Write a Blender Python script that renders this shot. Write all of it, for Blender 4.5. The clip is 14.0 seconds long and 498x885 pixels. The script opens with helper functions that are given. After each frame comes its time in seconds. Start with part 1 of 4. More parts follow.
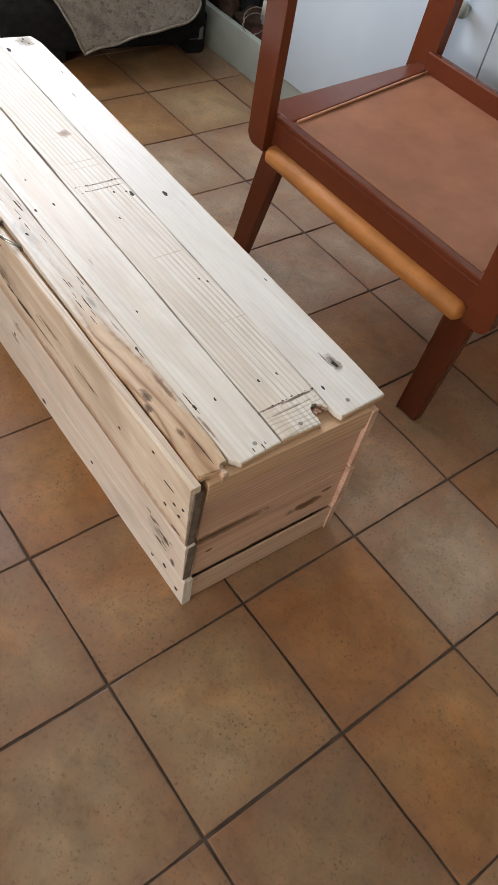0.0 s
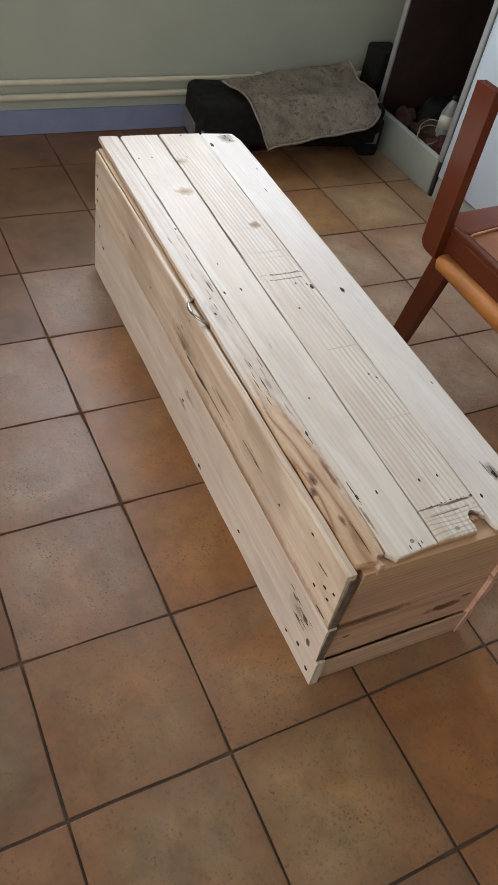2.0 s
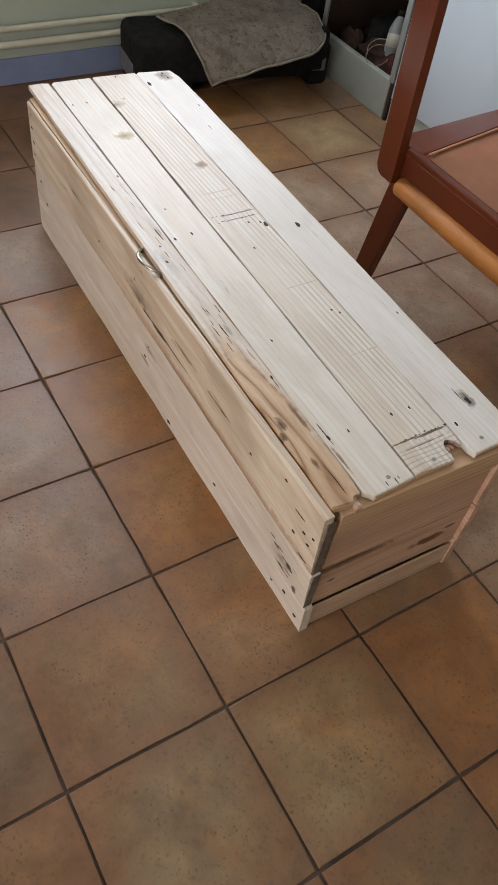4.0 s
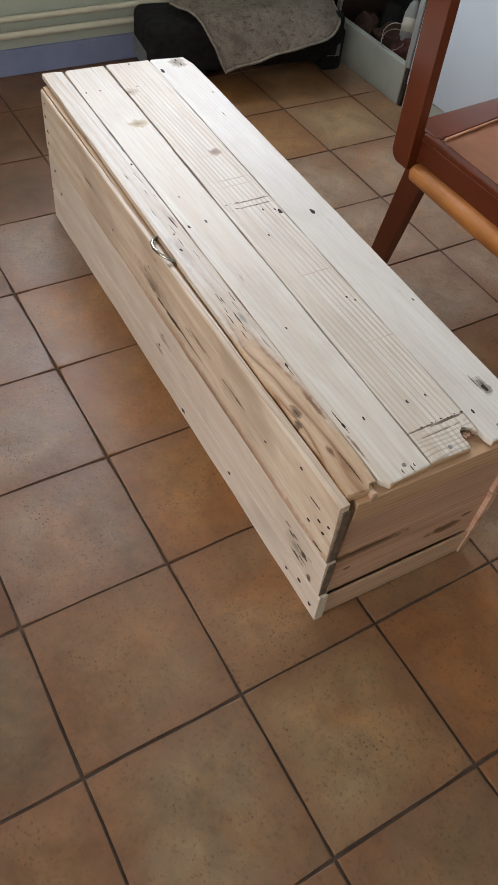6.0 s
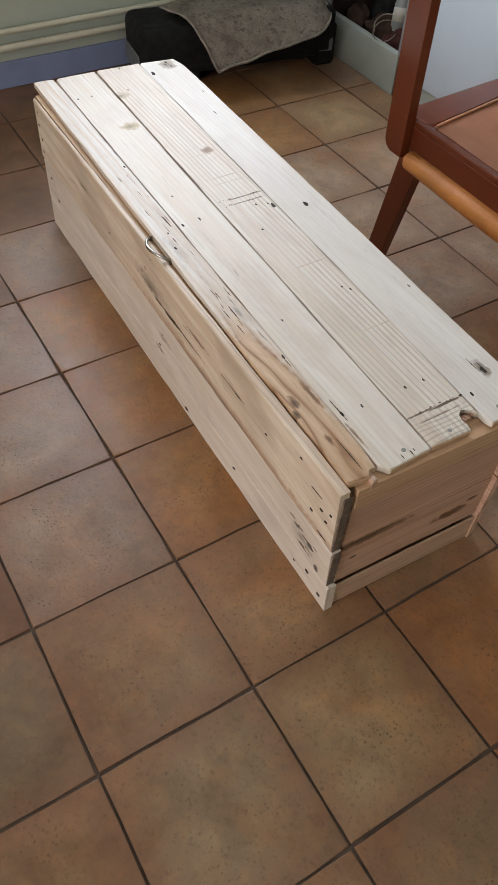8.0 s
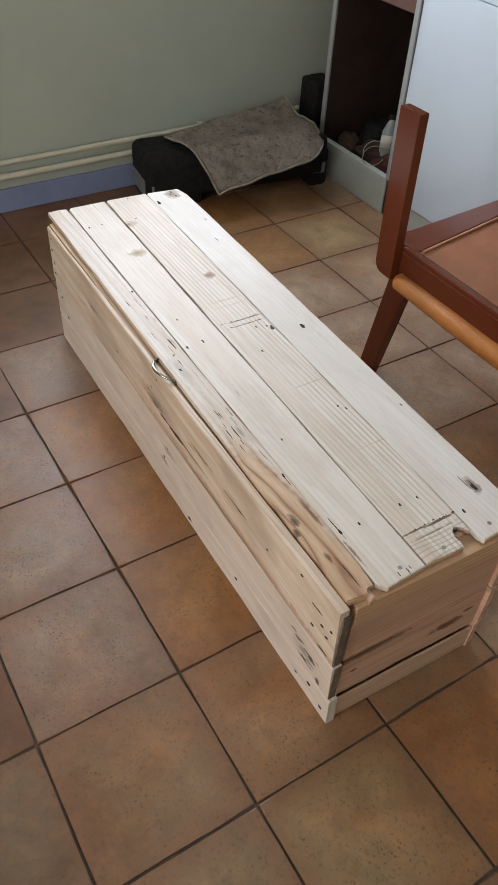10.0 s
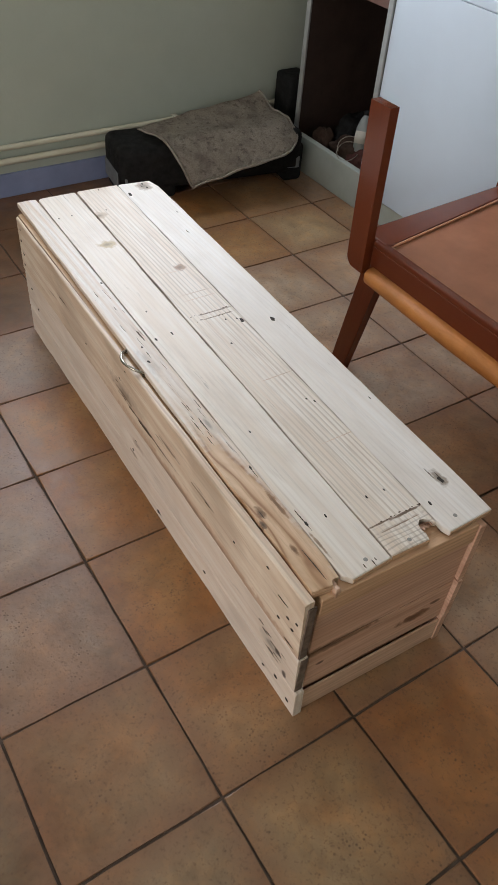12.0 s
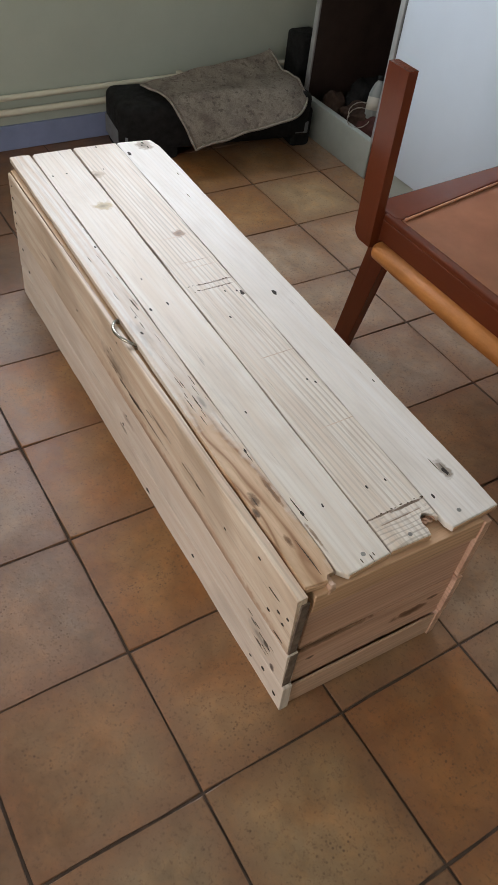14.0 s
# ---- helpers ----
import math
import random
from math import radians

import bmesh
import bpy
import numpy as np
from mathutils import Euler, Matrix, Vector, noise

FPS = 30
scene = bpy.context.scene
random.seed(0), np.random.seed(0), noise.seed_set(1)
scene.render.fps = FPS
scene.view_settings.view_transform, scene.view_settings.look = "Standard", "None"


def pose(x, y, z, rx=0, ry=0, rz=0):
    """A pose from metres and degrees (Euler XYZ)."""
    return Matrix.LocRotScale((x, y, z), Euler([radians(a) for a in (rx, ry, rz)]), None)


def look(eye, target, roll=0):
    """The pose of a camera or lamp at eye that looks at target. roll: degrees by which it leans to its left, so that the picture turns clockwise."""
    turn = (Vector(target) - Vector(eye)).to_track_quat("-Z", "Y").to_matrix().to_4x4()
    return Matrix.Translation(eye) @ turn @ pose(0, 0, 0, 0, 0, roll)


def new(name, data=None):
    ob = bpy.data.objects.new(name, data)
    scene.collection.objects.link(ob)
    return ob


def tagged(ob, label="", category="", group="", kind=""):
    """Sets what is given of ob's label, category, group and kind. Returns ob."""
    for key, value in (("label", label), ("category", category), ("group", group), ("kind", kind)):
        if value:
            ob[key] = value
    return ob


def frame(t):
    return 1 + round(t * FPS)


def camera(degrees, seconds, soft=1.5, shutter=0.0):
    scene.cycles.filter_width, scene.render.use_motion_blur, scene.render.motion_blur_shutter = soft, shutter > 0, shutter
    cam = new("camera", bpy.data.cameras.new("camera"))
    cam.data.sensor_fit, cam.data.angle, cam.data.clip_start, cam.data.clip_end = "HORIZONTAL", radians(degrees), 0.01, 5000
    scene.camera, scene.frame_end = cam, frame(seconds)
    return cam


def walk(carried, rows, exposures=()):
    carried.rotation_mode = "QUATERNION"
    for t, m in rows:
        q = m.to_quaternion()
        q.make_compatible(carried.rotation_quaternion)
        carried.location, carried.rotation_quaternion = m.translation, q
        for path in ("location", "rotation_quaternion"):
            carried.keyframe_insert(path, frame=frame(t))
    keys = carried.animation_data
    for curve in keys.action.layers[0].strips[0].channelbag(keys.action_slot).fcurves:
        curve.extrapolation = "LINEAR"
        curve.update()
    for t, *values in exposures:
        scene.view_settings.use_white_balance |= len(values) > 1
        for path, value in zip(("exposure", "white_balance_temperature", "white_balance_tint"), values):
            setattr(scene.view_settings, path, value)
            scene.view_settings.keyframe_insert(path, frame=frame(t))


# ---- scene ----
cam = camera(36.4, 14.0, soft=1.0)
PATH = [
    (0, (-0.31, -0.486, 1.456), (0.649, 0.39, -0.065), 14.1),
    (0.5, (-0.315, -0.5, 1.486), (0.682, 0.441, 0.03), 10.1),
    (1, (-0.347, -0.498, 1.506), (0.545, 0.581, 0.078), 7.2),
    (1.5, (-0.419, -0.457, 1.513), (0.414, 0.716, 0.123), 11.0),
    (2, (-0.441, -0.437, 1.503), (0.363, 0.7, 0.066), 13.3),
    (2.5, (-0.426, -0.431, 1.49), (0.381, 0.669, 0.027), 12.6),
    (3, (-0.396, -0.427, 1.473), (0.415, 0.615, -0.028), 10.3),
    (5.5, (-0.39, -0.427, 1.464), (0.403, 0.594, -0.061), 9.4),
    (6, (-0.391, -0.428, 1.461), (0.372, 0.601, -0.076), 8.5),
    (6.5, (-0.393, -0.443, 1.458), (0.351, 0.602, -0.076), 7.9),
    (7, (-0.369, -0.452, 1.452), (0.337, 0.573, -0.113), 5.2),
    (9.3, (-0.376, -0.465, 1.498), (0.39, 0.661, 0.033), 3.7),
    (9.5, (-0.385, -0.454, 1.517), (0.397, 0.69, 0.075), 6.5),
    (10, (-0.38, -0.453, 1.551), (0.427, 0.744, 0.167), 3.7),
    (10.5, (-0.361, -0.461, 1.544), (0.46, 0.717, 0.152), 4.0),
    (11, (-0.368, -0.47, 1.551), (0.459, 0.728, 0.18), 4.3),
    (11.5, (-0.368, -0.479, 1.552), (0.483, 0.719, 0.195), 5.5),
    (12, (-0.36, -0.468, 1.539), (0.492, 0.696, 0.153), 5.4),
    (12.5, (-0.358, -0.463, 1.529), (0.497, 0.67, 0.121), 5.3),
    (13, (-0.371, -0.456, 1.529), (0.473, 0.715, 0.144), 5.4),
    (13.5, (-0.368, -0.453, 1.526), (0.456, 0.718, 0.129), 4.4),
    (14, (-0.317, -0.402, 1.496), (0.521, 0.703, 0.055), 8.3),
]
walk(cam, [(t, look(eye, target, roll)) for t, eye, target, roll in PATH],
     exposures=[(0, 0.27), (0.5, 0.26), (1.0, 0.16), (1.5, -0.02), (3.0, 0.0), (6.5, 0.0), (9.5, 0.0), (10.0, 0.02), (10.5, -0.04), (11.5, -0.07), (12.0, -0.08), (13.0, -0.01), (13.5, 0.0), (14.0, -0.07)])

# ---------------------------------------------------------------- light
world = bpy.data.worlds.new("daylight")
scene.world = world
world.use_nodes = True
wn = world.node_tree
sky = wn.nodes.new("ShaderNodeTexSky")
sky.sky_type = "NISHITA"
sky.sun_disc = False
sky.sun_elevation, sky.sun_rotation = radians(40), radians(150)
wn.links.new(sky.outputs[0], wn.nodes["Background"].inputs[0])
wn.nodes["Background"].inputs[1].default_value = 0.12


def window_light(name, m, width, height, power, colour):
    lamp = bpy.data.lights.new(name, "AREA")
    lamp.shape, lamp.size, lamp.size_y, lamp.energy, lamp.color = "RECTANGLE", width, height, power, colour
    ob = new(name, lamp)
    ob.matrix_world = m
    return ob


window_light("window_daylight_north", look((0.95, 3.25, 1.82), (0.95, 0, 0.95)), 2.4, 1.6, 134, (0.88, 0.915, 1.0))
window_light("window_daylight_west", look((-3.86, -0.55, 1.35), (0, -0.30, 0.6)), 1.7, 1.9, 82, (1.0, 0.925, 0.88))


# ---------------------------------------------------------------- materials
def material(name):
    mat = bpy.data.materials.new(name)
    mat.use_nodes = True
    nt = mat.node_tree
    return mat, nt, nt.nodes["Principled BSDF"]


def node(nt, kind, **values):
    n = nt.nodes.new(kind)
    for key, value in values.items():
        key = key.replace("_", " ")
        n.inputs[key].default_value = value
    return n


def ramp(nt, fac, stops):
    n = nt.nodes.new("ShaderNodeValToRGB")
    while len(n.color_ramp.elements) < len(stops):
        n.color_ramp.elements.new(0.5)
    for e, (p, c) in zip(n.color_ramp.elements, stops):
        e.position, e.color = p, (*c, 1) if len(c) == 3 else c
    nt.links.new(fac, n.inputs[0])
    return n.outputs[0]


def mixed(nt, fac, a, b, mode="MIX"):
    n = nt.nodes.new("ShaderNodeMix")
    n.data_type, n.blend_type = "RGBA", mode
    for socket, value in ((n.inputs[0], fac), (n.inputs[6], a), (n.inputs[7], b)):
        if isinstance(value, (int, float)):
            socket.default_value = value
        elif isinstance(value, tuple):
            socket.default_value = (*value, 1)
        else:
            nt.links.new(value, socket)
    return n.outputs[2]


def maths(nt, op, a, b=0.0, clamp=False):
    n = nt.nodes.new("ShaderNodeMath")
    n.operation, n.use_clamp = op, clamp
    for socket, value in ((n.inputs[0], a), (n.inputs[1], b)):
        if isinstance(value, (int, float)):
            socket.default_value = value
        else:
            nt.links.new(value, socket)
    return n.outputs[0]


def coords(nt, scale=(1, 1, 1), turn=(0, 0, 0), shift=None, world_space=False):
    tc = nt.nodes.new("ShaderNodeNewGeometry" if world_space else "ShaderNodeTexCoord")
    mp = nt.nodes.new("ShaderNodeMapping")
    mp.inputs["Scale"].default_value = scale
    mp.inputs["Rotation"].default_value = turn
    nt.links.new(tc.outputs["Position" if world_space else "Object"], mp.inputs[0])
    if shift is not None:
        nt.links.new(shift, mp.inputs["Location"])
    return mp.outputs[0]


def noise_tex(nt, vector, scale, detail=4.0, rough=0.55, distort=0.0):
    n = node(nt, "ShaderNodeTexNoise", Scale=scale, Detail=detail, Roughness=rough, Distortion=distort)
    nt.links.new(vector, n.inputs["Vector"])
    return n.outputs["Fac"]


def relief(nt, bsdf, height, strength, distance):
    b = node(nt, "ShaderNodeBump", Strength=strength, Distance=distance)
    nt.links.new(height, b.inputs["Height"])
    nt.links.new(b.outputs[0], bsdf.inputs["Normal"])


def random_shift(nt, reach=7.0):
    info = nt.nodes.new("ShaderNodeObjectInfo")
    c = nt.nodes.new("ShaderNodeCombineXYZ")
    r = maths(nt, "MULTIPLY", info.outputs["Random"], reach)
    for k in (0, 1, 2):
        nt.links.new(r, c.inputs[k])
    return c.outputs[0], info.outputs["Random"]


def spot(nt, place, size, power=1.0, ragged=1.3):
    """1 in the middle of an oval mark, 0 outside it."""
    tc = nt.nodes.new("ShaderNodeTexCoord")
    wob = node(nt, "ShaderNodeTexNoise", Scale=60.0, Detail=3.0)
    nt.links.new(tc.outputs["Object"], wob.inputs["Vector"])
    sub = nt.nodes.new("ShaderNodeVectorMath")
    sub.operation = "SUBTRACT"
    nt.links.new(tc.outputs["Object"], sub.inputs[0])
    sub.inputs[1].default_value = place
    div = nt.nodes.new("ShaderNodeVectorMath")
    div.operation = "DIVIDE"
    nt.links.new(sub.outputs[0], div.inputs[0])
    div.inputs[1].default_value = size
    ln = nt.nodes.new("ShaderNodeVectorMath")
    ln.operation = "LENGTH"
    nt.links.new(div.outputs[0], ln.inputs[0])
    d = maths(nt, "ADD", ln.outputs["Value"], maths(nt, "MULTIPLY", maths(nt, "SUBTRACT", wob.outputs["Fac"], 0.5), ragged))
    v = maths(nt, "SUBTRACT", 1.0, d, True)
    return maths(nt, "POWER", v, power) if power != 1.0 else v


def pallet_wood(name, pale, tan, along="y", weather=0.25, knots=(), browns=(), scars=(), contrast=1.0, lines=0.25, gloss=0.42):
    """Sanded pallet pine: long grain, growth rings, grey weathering, knots, saw scars."""
    mat, nt, bsdf = material(name)
    shift, rnd = random_shift(nt)
    stretch = {"y": (1, 0.045, 1), "x": (0.045, 1, 1)}[along]
    v = coords(nt, stretch, shift=shift)
    big = noise_tex(nt, v, 22, 3, 0.6, 0.6)
    fine = noise_tex(nt, v, 160, 4, 0.65)
    wave = node(nt, "ShaderNodeTexWave", Scale=15.0, Distortion=16.0, Detail=3.0)
    wave.inputs["Detail Scale"].default_value = 0.7
    wave.bands_direction = "X" if along == "y" else "Z"
    nt.links.new(v, wave.inputs["Vector"])
    dark = tuple(c * 0.55 for c in tan)
    col = ramp(nt, big, [(0.30, tan), (0.58, pale)])
    patch = noise_tex(nt, coords(nt, {"y": (1, 0.35, 1), "x": (0.35, 1, 1)}[along], shift=shift), 9, 4, 0.6, 0.8)
    col = mixed(nt, maths(nt, "MULTIPLY", ramp(nt, patch, [(0.50, (0, 0, 0)), (0.72, (1, 1, 1))]), 0.5), col, tuple(c * 0.86 for c in tan))
    rings = ramp(nt, wave.outputs["Fac"], [(0.45, (0, 0, 0)), (0.95, (1, 1, 1))])
    col = mixed(nt, maths(nt, "MULTIPLY", rings, 0.42 * contrast), col, tan)
    col = mixed(nt, maths(nt, "MULTIPLY", ramp(nt, fine, [(0.53, (0, 0, 0)), (0.74, (1, 1, 1))]), 0.46 * contrast), col, dark)
    # growth lines: narrow darker bands that wander along the board
    bands = node(nt, "ShaderNodeTexWave", Scale=26.0, Distortion=5.0, Detail=2.0)
    bands.inputs["Detail Scale"].default_value = 0.35
    bands.bands_direction = "X" if along == "y" else "Z"
    nt.links.new(coords(nt, {"y": (1, 0.09, 0.8), "x": (0.09, 1, 1)}[along], shift=shift), bands.inputs["Vector"])
    fade = ramp(nt, noise_tex(nt, coords(nt, {"y": (1, 0.25, 1), "x": (0.25, 1, 1)}[along], shift=shift), 7, 2), [(0.35, (0.25,) * 3), (0.65, (1, 1, 1))])
    band = maths(nt, "MULTIPLY", maths(nt, "MULTIPLY", ramp(nt, bands.outputs["Fac"], [(0.55, (0, 0, 0)), (0.95, (1, 1, 1))]), fade), lines)
    col = mixed(nt, band, col, tuple(c * 0.62 for c in tan))
    v2 = coords(nt, {"y": (1, 0.16, 1), "x": (0.16, 1, 1)}[along], shift=shift)
    grey = ramp(nt, noise_tex(nt, v2, 14, 5, 0.7, 0.5), [(0.56, (0, 0, 0)), (0.74, (1, 1, 1))])
    col = mixed(nt, maths(nt, "MULTIPLY", grey, weather), col, (0.30, 0.28, 0.26))
    streak = ramp(nt, noise_tex(nt, coords(nt, {"y": (1, 0.07, 1), "x": (0.07, 1, 1)}[along], shift=shift), 80, 4, 0.65), [(0.69 - 0.09 * weather, (0, 0, 0)), (0.75 - 0.09 * weather, (1, 1, 1))])
    col = mixed(nt, maths(nt, "MULTIPLY", streak, 0.25 + weather * 0.7), col, (0.09, 0.07, 0.055))
    for place, size in browns:
        s = maths(nt, "MULTIPLY", spot(nt, place, size, ragged=0.45), 2.6, True)
        swirl = node(nt, "ShaderNodeTexWave", Scale=11.0, Distortion=13.0, Detail=2.5)
        swirl.inputs["Detail Scale"].default_value = 0.9
        nt.links.new(coords(nt, (1, 0.22, 1)), swirl.inputs["Vector"])
        wood = ramp(nt, swirl.outputs["Fac"], [(0.0, (0.34, 0.18, 0.095)), (0.05, (0.47, 0.28, 0.155)), (0.16, (0.60, 0.40, 0.245)), (1.0, (0.72, 0.525, 0.355))])
        blotch = noise_tex(nt, coords(nt, (1, 0.3, 1)), 26, 4, 0.6, 0.8)
        wood = mixed(nt, maths(nt, "MULTIPLY", ramp(nt, blotch, [(0.45, (0, 0, 0)), (0.68, (1, 1, 1))]), 0.55), wood, (0.50, 0.315, 0.18))
        wood = mixed(nt, maths(nt, "MULTIPLY", ramp(nt, fine, [(0.5, (0, 0, 0)), (0.75, (1, 1, 1))]), 0.4), wood, (0.34, 0.20, 0.11))
        col = mixed(nt, s, col, wood)
    for place, size, tone in knots:
        s = spot(nt, place, size)
        col = mixed(nt, maths(nt, "MULTIPLY", s, 2.6, True), col, tone)
        core = spot(nt, place, tuple(a * 0.5 for a in size))
        col = mixed(nt, maths(nt, "MULTIPLY", core, 1.5, True), col, tuple(c * 0.62 for c in tone))
    height = maths(nt, "ADD", maths(nt, "MULTIPLY", fine, 0.5), maths(nt, "MULTIPLY", wave.outputs["Fac"], 0.35))
    for place, size, depth in scars:
        s = maths(nt, "MULTIPLY", spot(nt, place, size), 3.0, True)
        saw = node(nt, "ShaderNodeTexWave", Scale=30.0, Distortion=5.0, Detail=3.0)
        saw.bands_direction = "Y"
        nt.links.new(coords(nt, (0.25, 1, 1)), saw.inputs["Vector"])
        cut = ramp(nt, saw.outputs["Fac"], [(0.70, (0, 0, 0)), (0.92, (1, 1, 1))])
        line = maths(nt, "MULTIPLY", maths(nt, "MULTIPLY", cut, s), depth)
        col = mixed(nt, line, col, tuple(c * 0.5 for c in tan))
        height = maths(nt, "SUBTRACT", height, line)
    nt.links.new(col, bsdf.inputs["Base Color"])
    nt.links.new(ramp(nt, fine, [(0.3, (gloss,) * 3), (0.8, (gloss + 0.18,) * 3)]), bsdf.inputs["Roughness"])
    bsdf.inputs["Specular IOR Level"].default_value = 0.45
    relief(nt, bsdf, height, 0.35, 0.002)
    return mat


def plain(name, colour, rough=0.5, metal=0.0, vary=0.12, scale=12.0, bump=0.1, bump_scale=120.0, spec=0.5):
    """A surface of one paint or stuff with faint soiling and fine relief."""
    mat, nt, bsdf = material(name)
    v = coords(nt)
    soil = noise_tex(nt, v, scale, 5, 0.6)
    low = tuple(c * (1 - vary) for c in colour)
    high = tuple(min(1, c * (1 + vary * 0.5)) for c in colour)
    nt.links.new(ramp(nt, soil, [(0.3, low), (0.7, high)]), bsdf.inputs["Base Color"])
    nt.links.new(ramp(nt, soil, [(0.3, (rough * 1.15,) * 3), (0.7, (rough * 0.9,) * 3)]), bsdf.inputs["Roughness"])
    bsdf.inputs["Metallic"].default_value = metal
    bsdf.inputs["Specular IOR Level"].default_value = spec
    if bump:
        relief(nt, bsdf, noise_tex(nt, v, bump_scale, 3), bump, 0.002)
    return mat


def tile_material():
    mat, nt, bsdf = material("terracotta_tile_glaze")
    shift, rnd = random_shift(nt, 31.0)
    info = nt.nodes.new("ShaderNodeObjectInfo")
    v = coords(nt, shift=shift)
    cloud = noise_tex(nt, v, 7, 5, 0.62, 0.4)
    mid = noise_tex(nt, v, 30, 4, 0.6)
    speck = noise_tex(nt, v, 125, 5, 0.7)
    col = mixed(nt, ramp(nt, cloud, [(0.3, (0, 0, 0)), (0.7, (1, 1, 1))]), (0.62, 0.54, 0.47), (1.14, 1.10, 1.05))
    col = mixed(nt, 1.0, info.outputs["Color"], col, "MULTIPLY")
    hue = noise_tex(nt, v, 4.2, 3, 0.5, 0.6)
    col = mixed(nt, maths(nt, "MULTIPLY", ramp(nt, hue, [(0.42, (0, 0, 0)), (0.62, (1, 1, 1))]), 0.8), col, mixed(nt, 1.0, col, (0.98, 0.80, 0.66), "MULTIPLY"))
    tc = nt.nodes.new("ShaderNodeTexCoord")
    sep = nt.nodes.new("ShaderNodeSeparateXYZ")
    nt.links.new(tc.outputs["Object"], sep.inputs[0])
    rim = maths(nt, "MAXIMUM", maths(nt, "ABSOLUTE", sep.outputs[0]), maths(nt, "ABSOLUTE", sep.outputs[1]))
    rim = maths(nt, "ADD", rim, maths(nt, "MULTIPLY", maths(nt, "SUBTRACT", cloud, 0.5), 0.10))
    rim = ramp(nt, maths(nt, "MULTIPLY", rim, 6.0), [(0.55, (0, 0, 0)), (0.98, (1, 1, 1))])
    col = mixed(nt, maths(nt, "MULTIPLY", rim, 0.55), col, (0.205, 0.100, 0.058))
    col = mixed(nt, maths(nt, "MULTIPLY", ramp(nt, mid, [(0.45, (0, 0, 0)), (0.75, (1, 1, 1))]), 0.8), col, mixed(nt, 1.0, col, (1.30, 1.16, 0.98), "MULTIPLY"))
    col = mixed(nt, maths(nt, "MULTIPLY", ramp(nt, speck, [(0.54, (0, 0, 0)), (0.68, (1, 1, 1))]), 0.62), col, (0.14, 0.076, 0.042))
    pits = node(nt, "ShaderNodeTexVoronoi", Scale=95.0, Randomness=1.0)
    nt.links.new(coords(nt, (1, 1, 0.2), shift=shift), pits.inputs["Vector"])
    where = ramp(nt, noise_tex(nt, v, 13, 3, 0.6), [(0.50, (0, 0, 0)), (0.66, (1, 1, 1))])
    pit = maths(nt, "MULTIPLY", ramp(nt, pits.outputs["Distance"], [(0.12, (1, 1, 1)), (0.30, (0, 0, 0))]), where)
    col = mixed(nt, maths(nt, "MULTIPLY", pit, 0.7), col, (0.095, 0.052, 0.03))
    nt.links.new(col, bsdf.inputs["Base Color"])
    nt.links.new(ramp(nt, mid, [(0.3, (0.34,) * 3), (0.75, (0.50,) * 3)]), bsdf.inputs["Roughness"])
    bsdf.inputs["Specular IOR Level"].default_value = 0.5
    relief(nt, bsdf, maths(nt, "SUBTRACT", maths(nt, "ADD", mid, maths(nt, "MULTIPLY", cloud, 1.5)), maths(nt, "MULTIPLY", pit, 0.5)), 0.25, 0.003)
    return mat


def stained_wood(name, colour, along=(1, 1, 0.06), rough=0.25):
    mat, nt, bsdf = material(name)
    v = coords(nt, along)
    g = noise_tex(nt, v, 45, 5, 0.65, 0.5)
    col = ramp(nt, g, [(0.25, tuple(c * 0.88 for c in colour)), (0.6, colour), (0.9, tuple(min(1, c * 1.15) for c in colour))])
    nt.links.new(col, bsdf.inputs["Base Color"])
    nt.links.new(ramp(nt, g, [(0.3, (rough,) * 3), (0.8, (rough * 1.4,) * 3)]), bsdf.inputs["Roughness"])
    relief(nt, bsdf, g, 0.03, 0.001)
    return mat


M = {}
PALE, TAN = (0.80, 0.70, 0.59), (0.66, 0.50, 0.36)
M["lid_a"] = pallet_wood("pallet_pine_weathered", (0.80, 0.755, 0.70), TAN, weather=0.55, lines=0.2, gloss=0.42,
                         browns=[((0.030, 0.24, 0.43), (0.050, 0.30, 0.3)), ((0.026, 0.06, 0.43), (0.060, 0.16, 0.3))],
                         knots=[((0.024, 0.222, 0.43), (0.010, 0.020, 0.2), (0.27, 0.16, 0.09)), ((0.012, 0.195, 0.43), (0.006, 0.012, 0.2), (0.20, 0.12, 0.07)), ((0.030, 0.115, 0.43), (0.006, 0.020, 0.2), (0.30, 0.17, 0.09)),
                                ((0.062, 0.49, 0.43), (0.012, 0.05, 0.2), (0.66, 0.58, 0.49)), ((0.064, 0.225, 0.43), (0.005, 0.045, 0.2), (0.30, 0.17, 0.09))])
M["lid_b"] = pallet_wood("pallet_pine_cream", (0.835, 0.785, 0.715), (0.76, 0.665, 0.56), weather=0.16, lines=0.16, contrast=0.6, gloss=0.40,
                         knots=[((0.188, 1.270, 0.43), (0.030, 0.024, 0.2), (0.56, 0.45, 0.28)), ((0.078, 0.10, 0.43), (0.004, 0.035, 0.2), (0.36, 0.26, 0.18))])
SAW_ROWS = [(0.914, 0.0030, 0.36), (0.893, 0.0026, 0.42), (1.012, 0.0020, 0.60), (0.985, 0.0016, 0.66), (1.125, 0.0016, 0.66), (0.62, 0.0018, 0.66), (0.385, 0.0016, 0.70)]
SAW_LINES = [((0.270 + 0.02 * k, y - 0.066, 0.43), (0.034, half, 0.2), (tone, tone * 0.80, tone * 0.64)) for y, half, tone in SAW_ROWS for k in (0, 1, 2)]
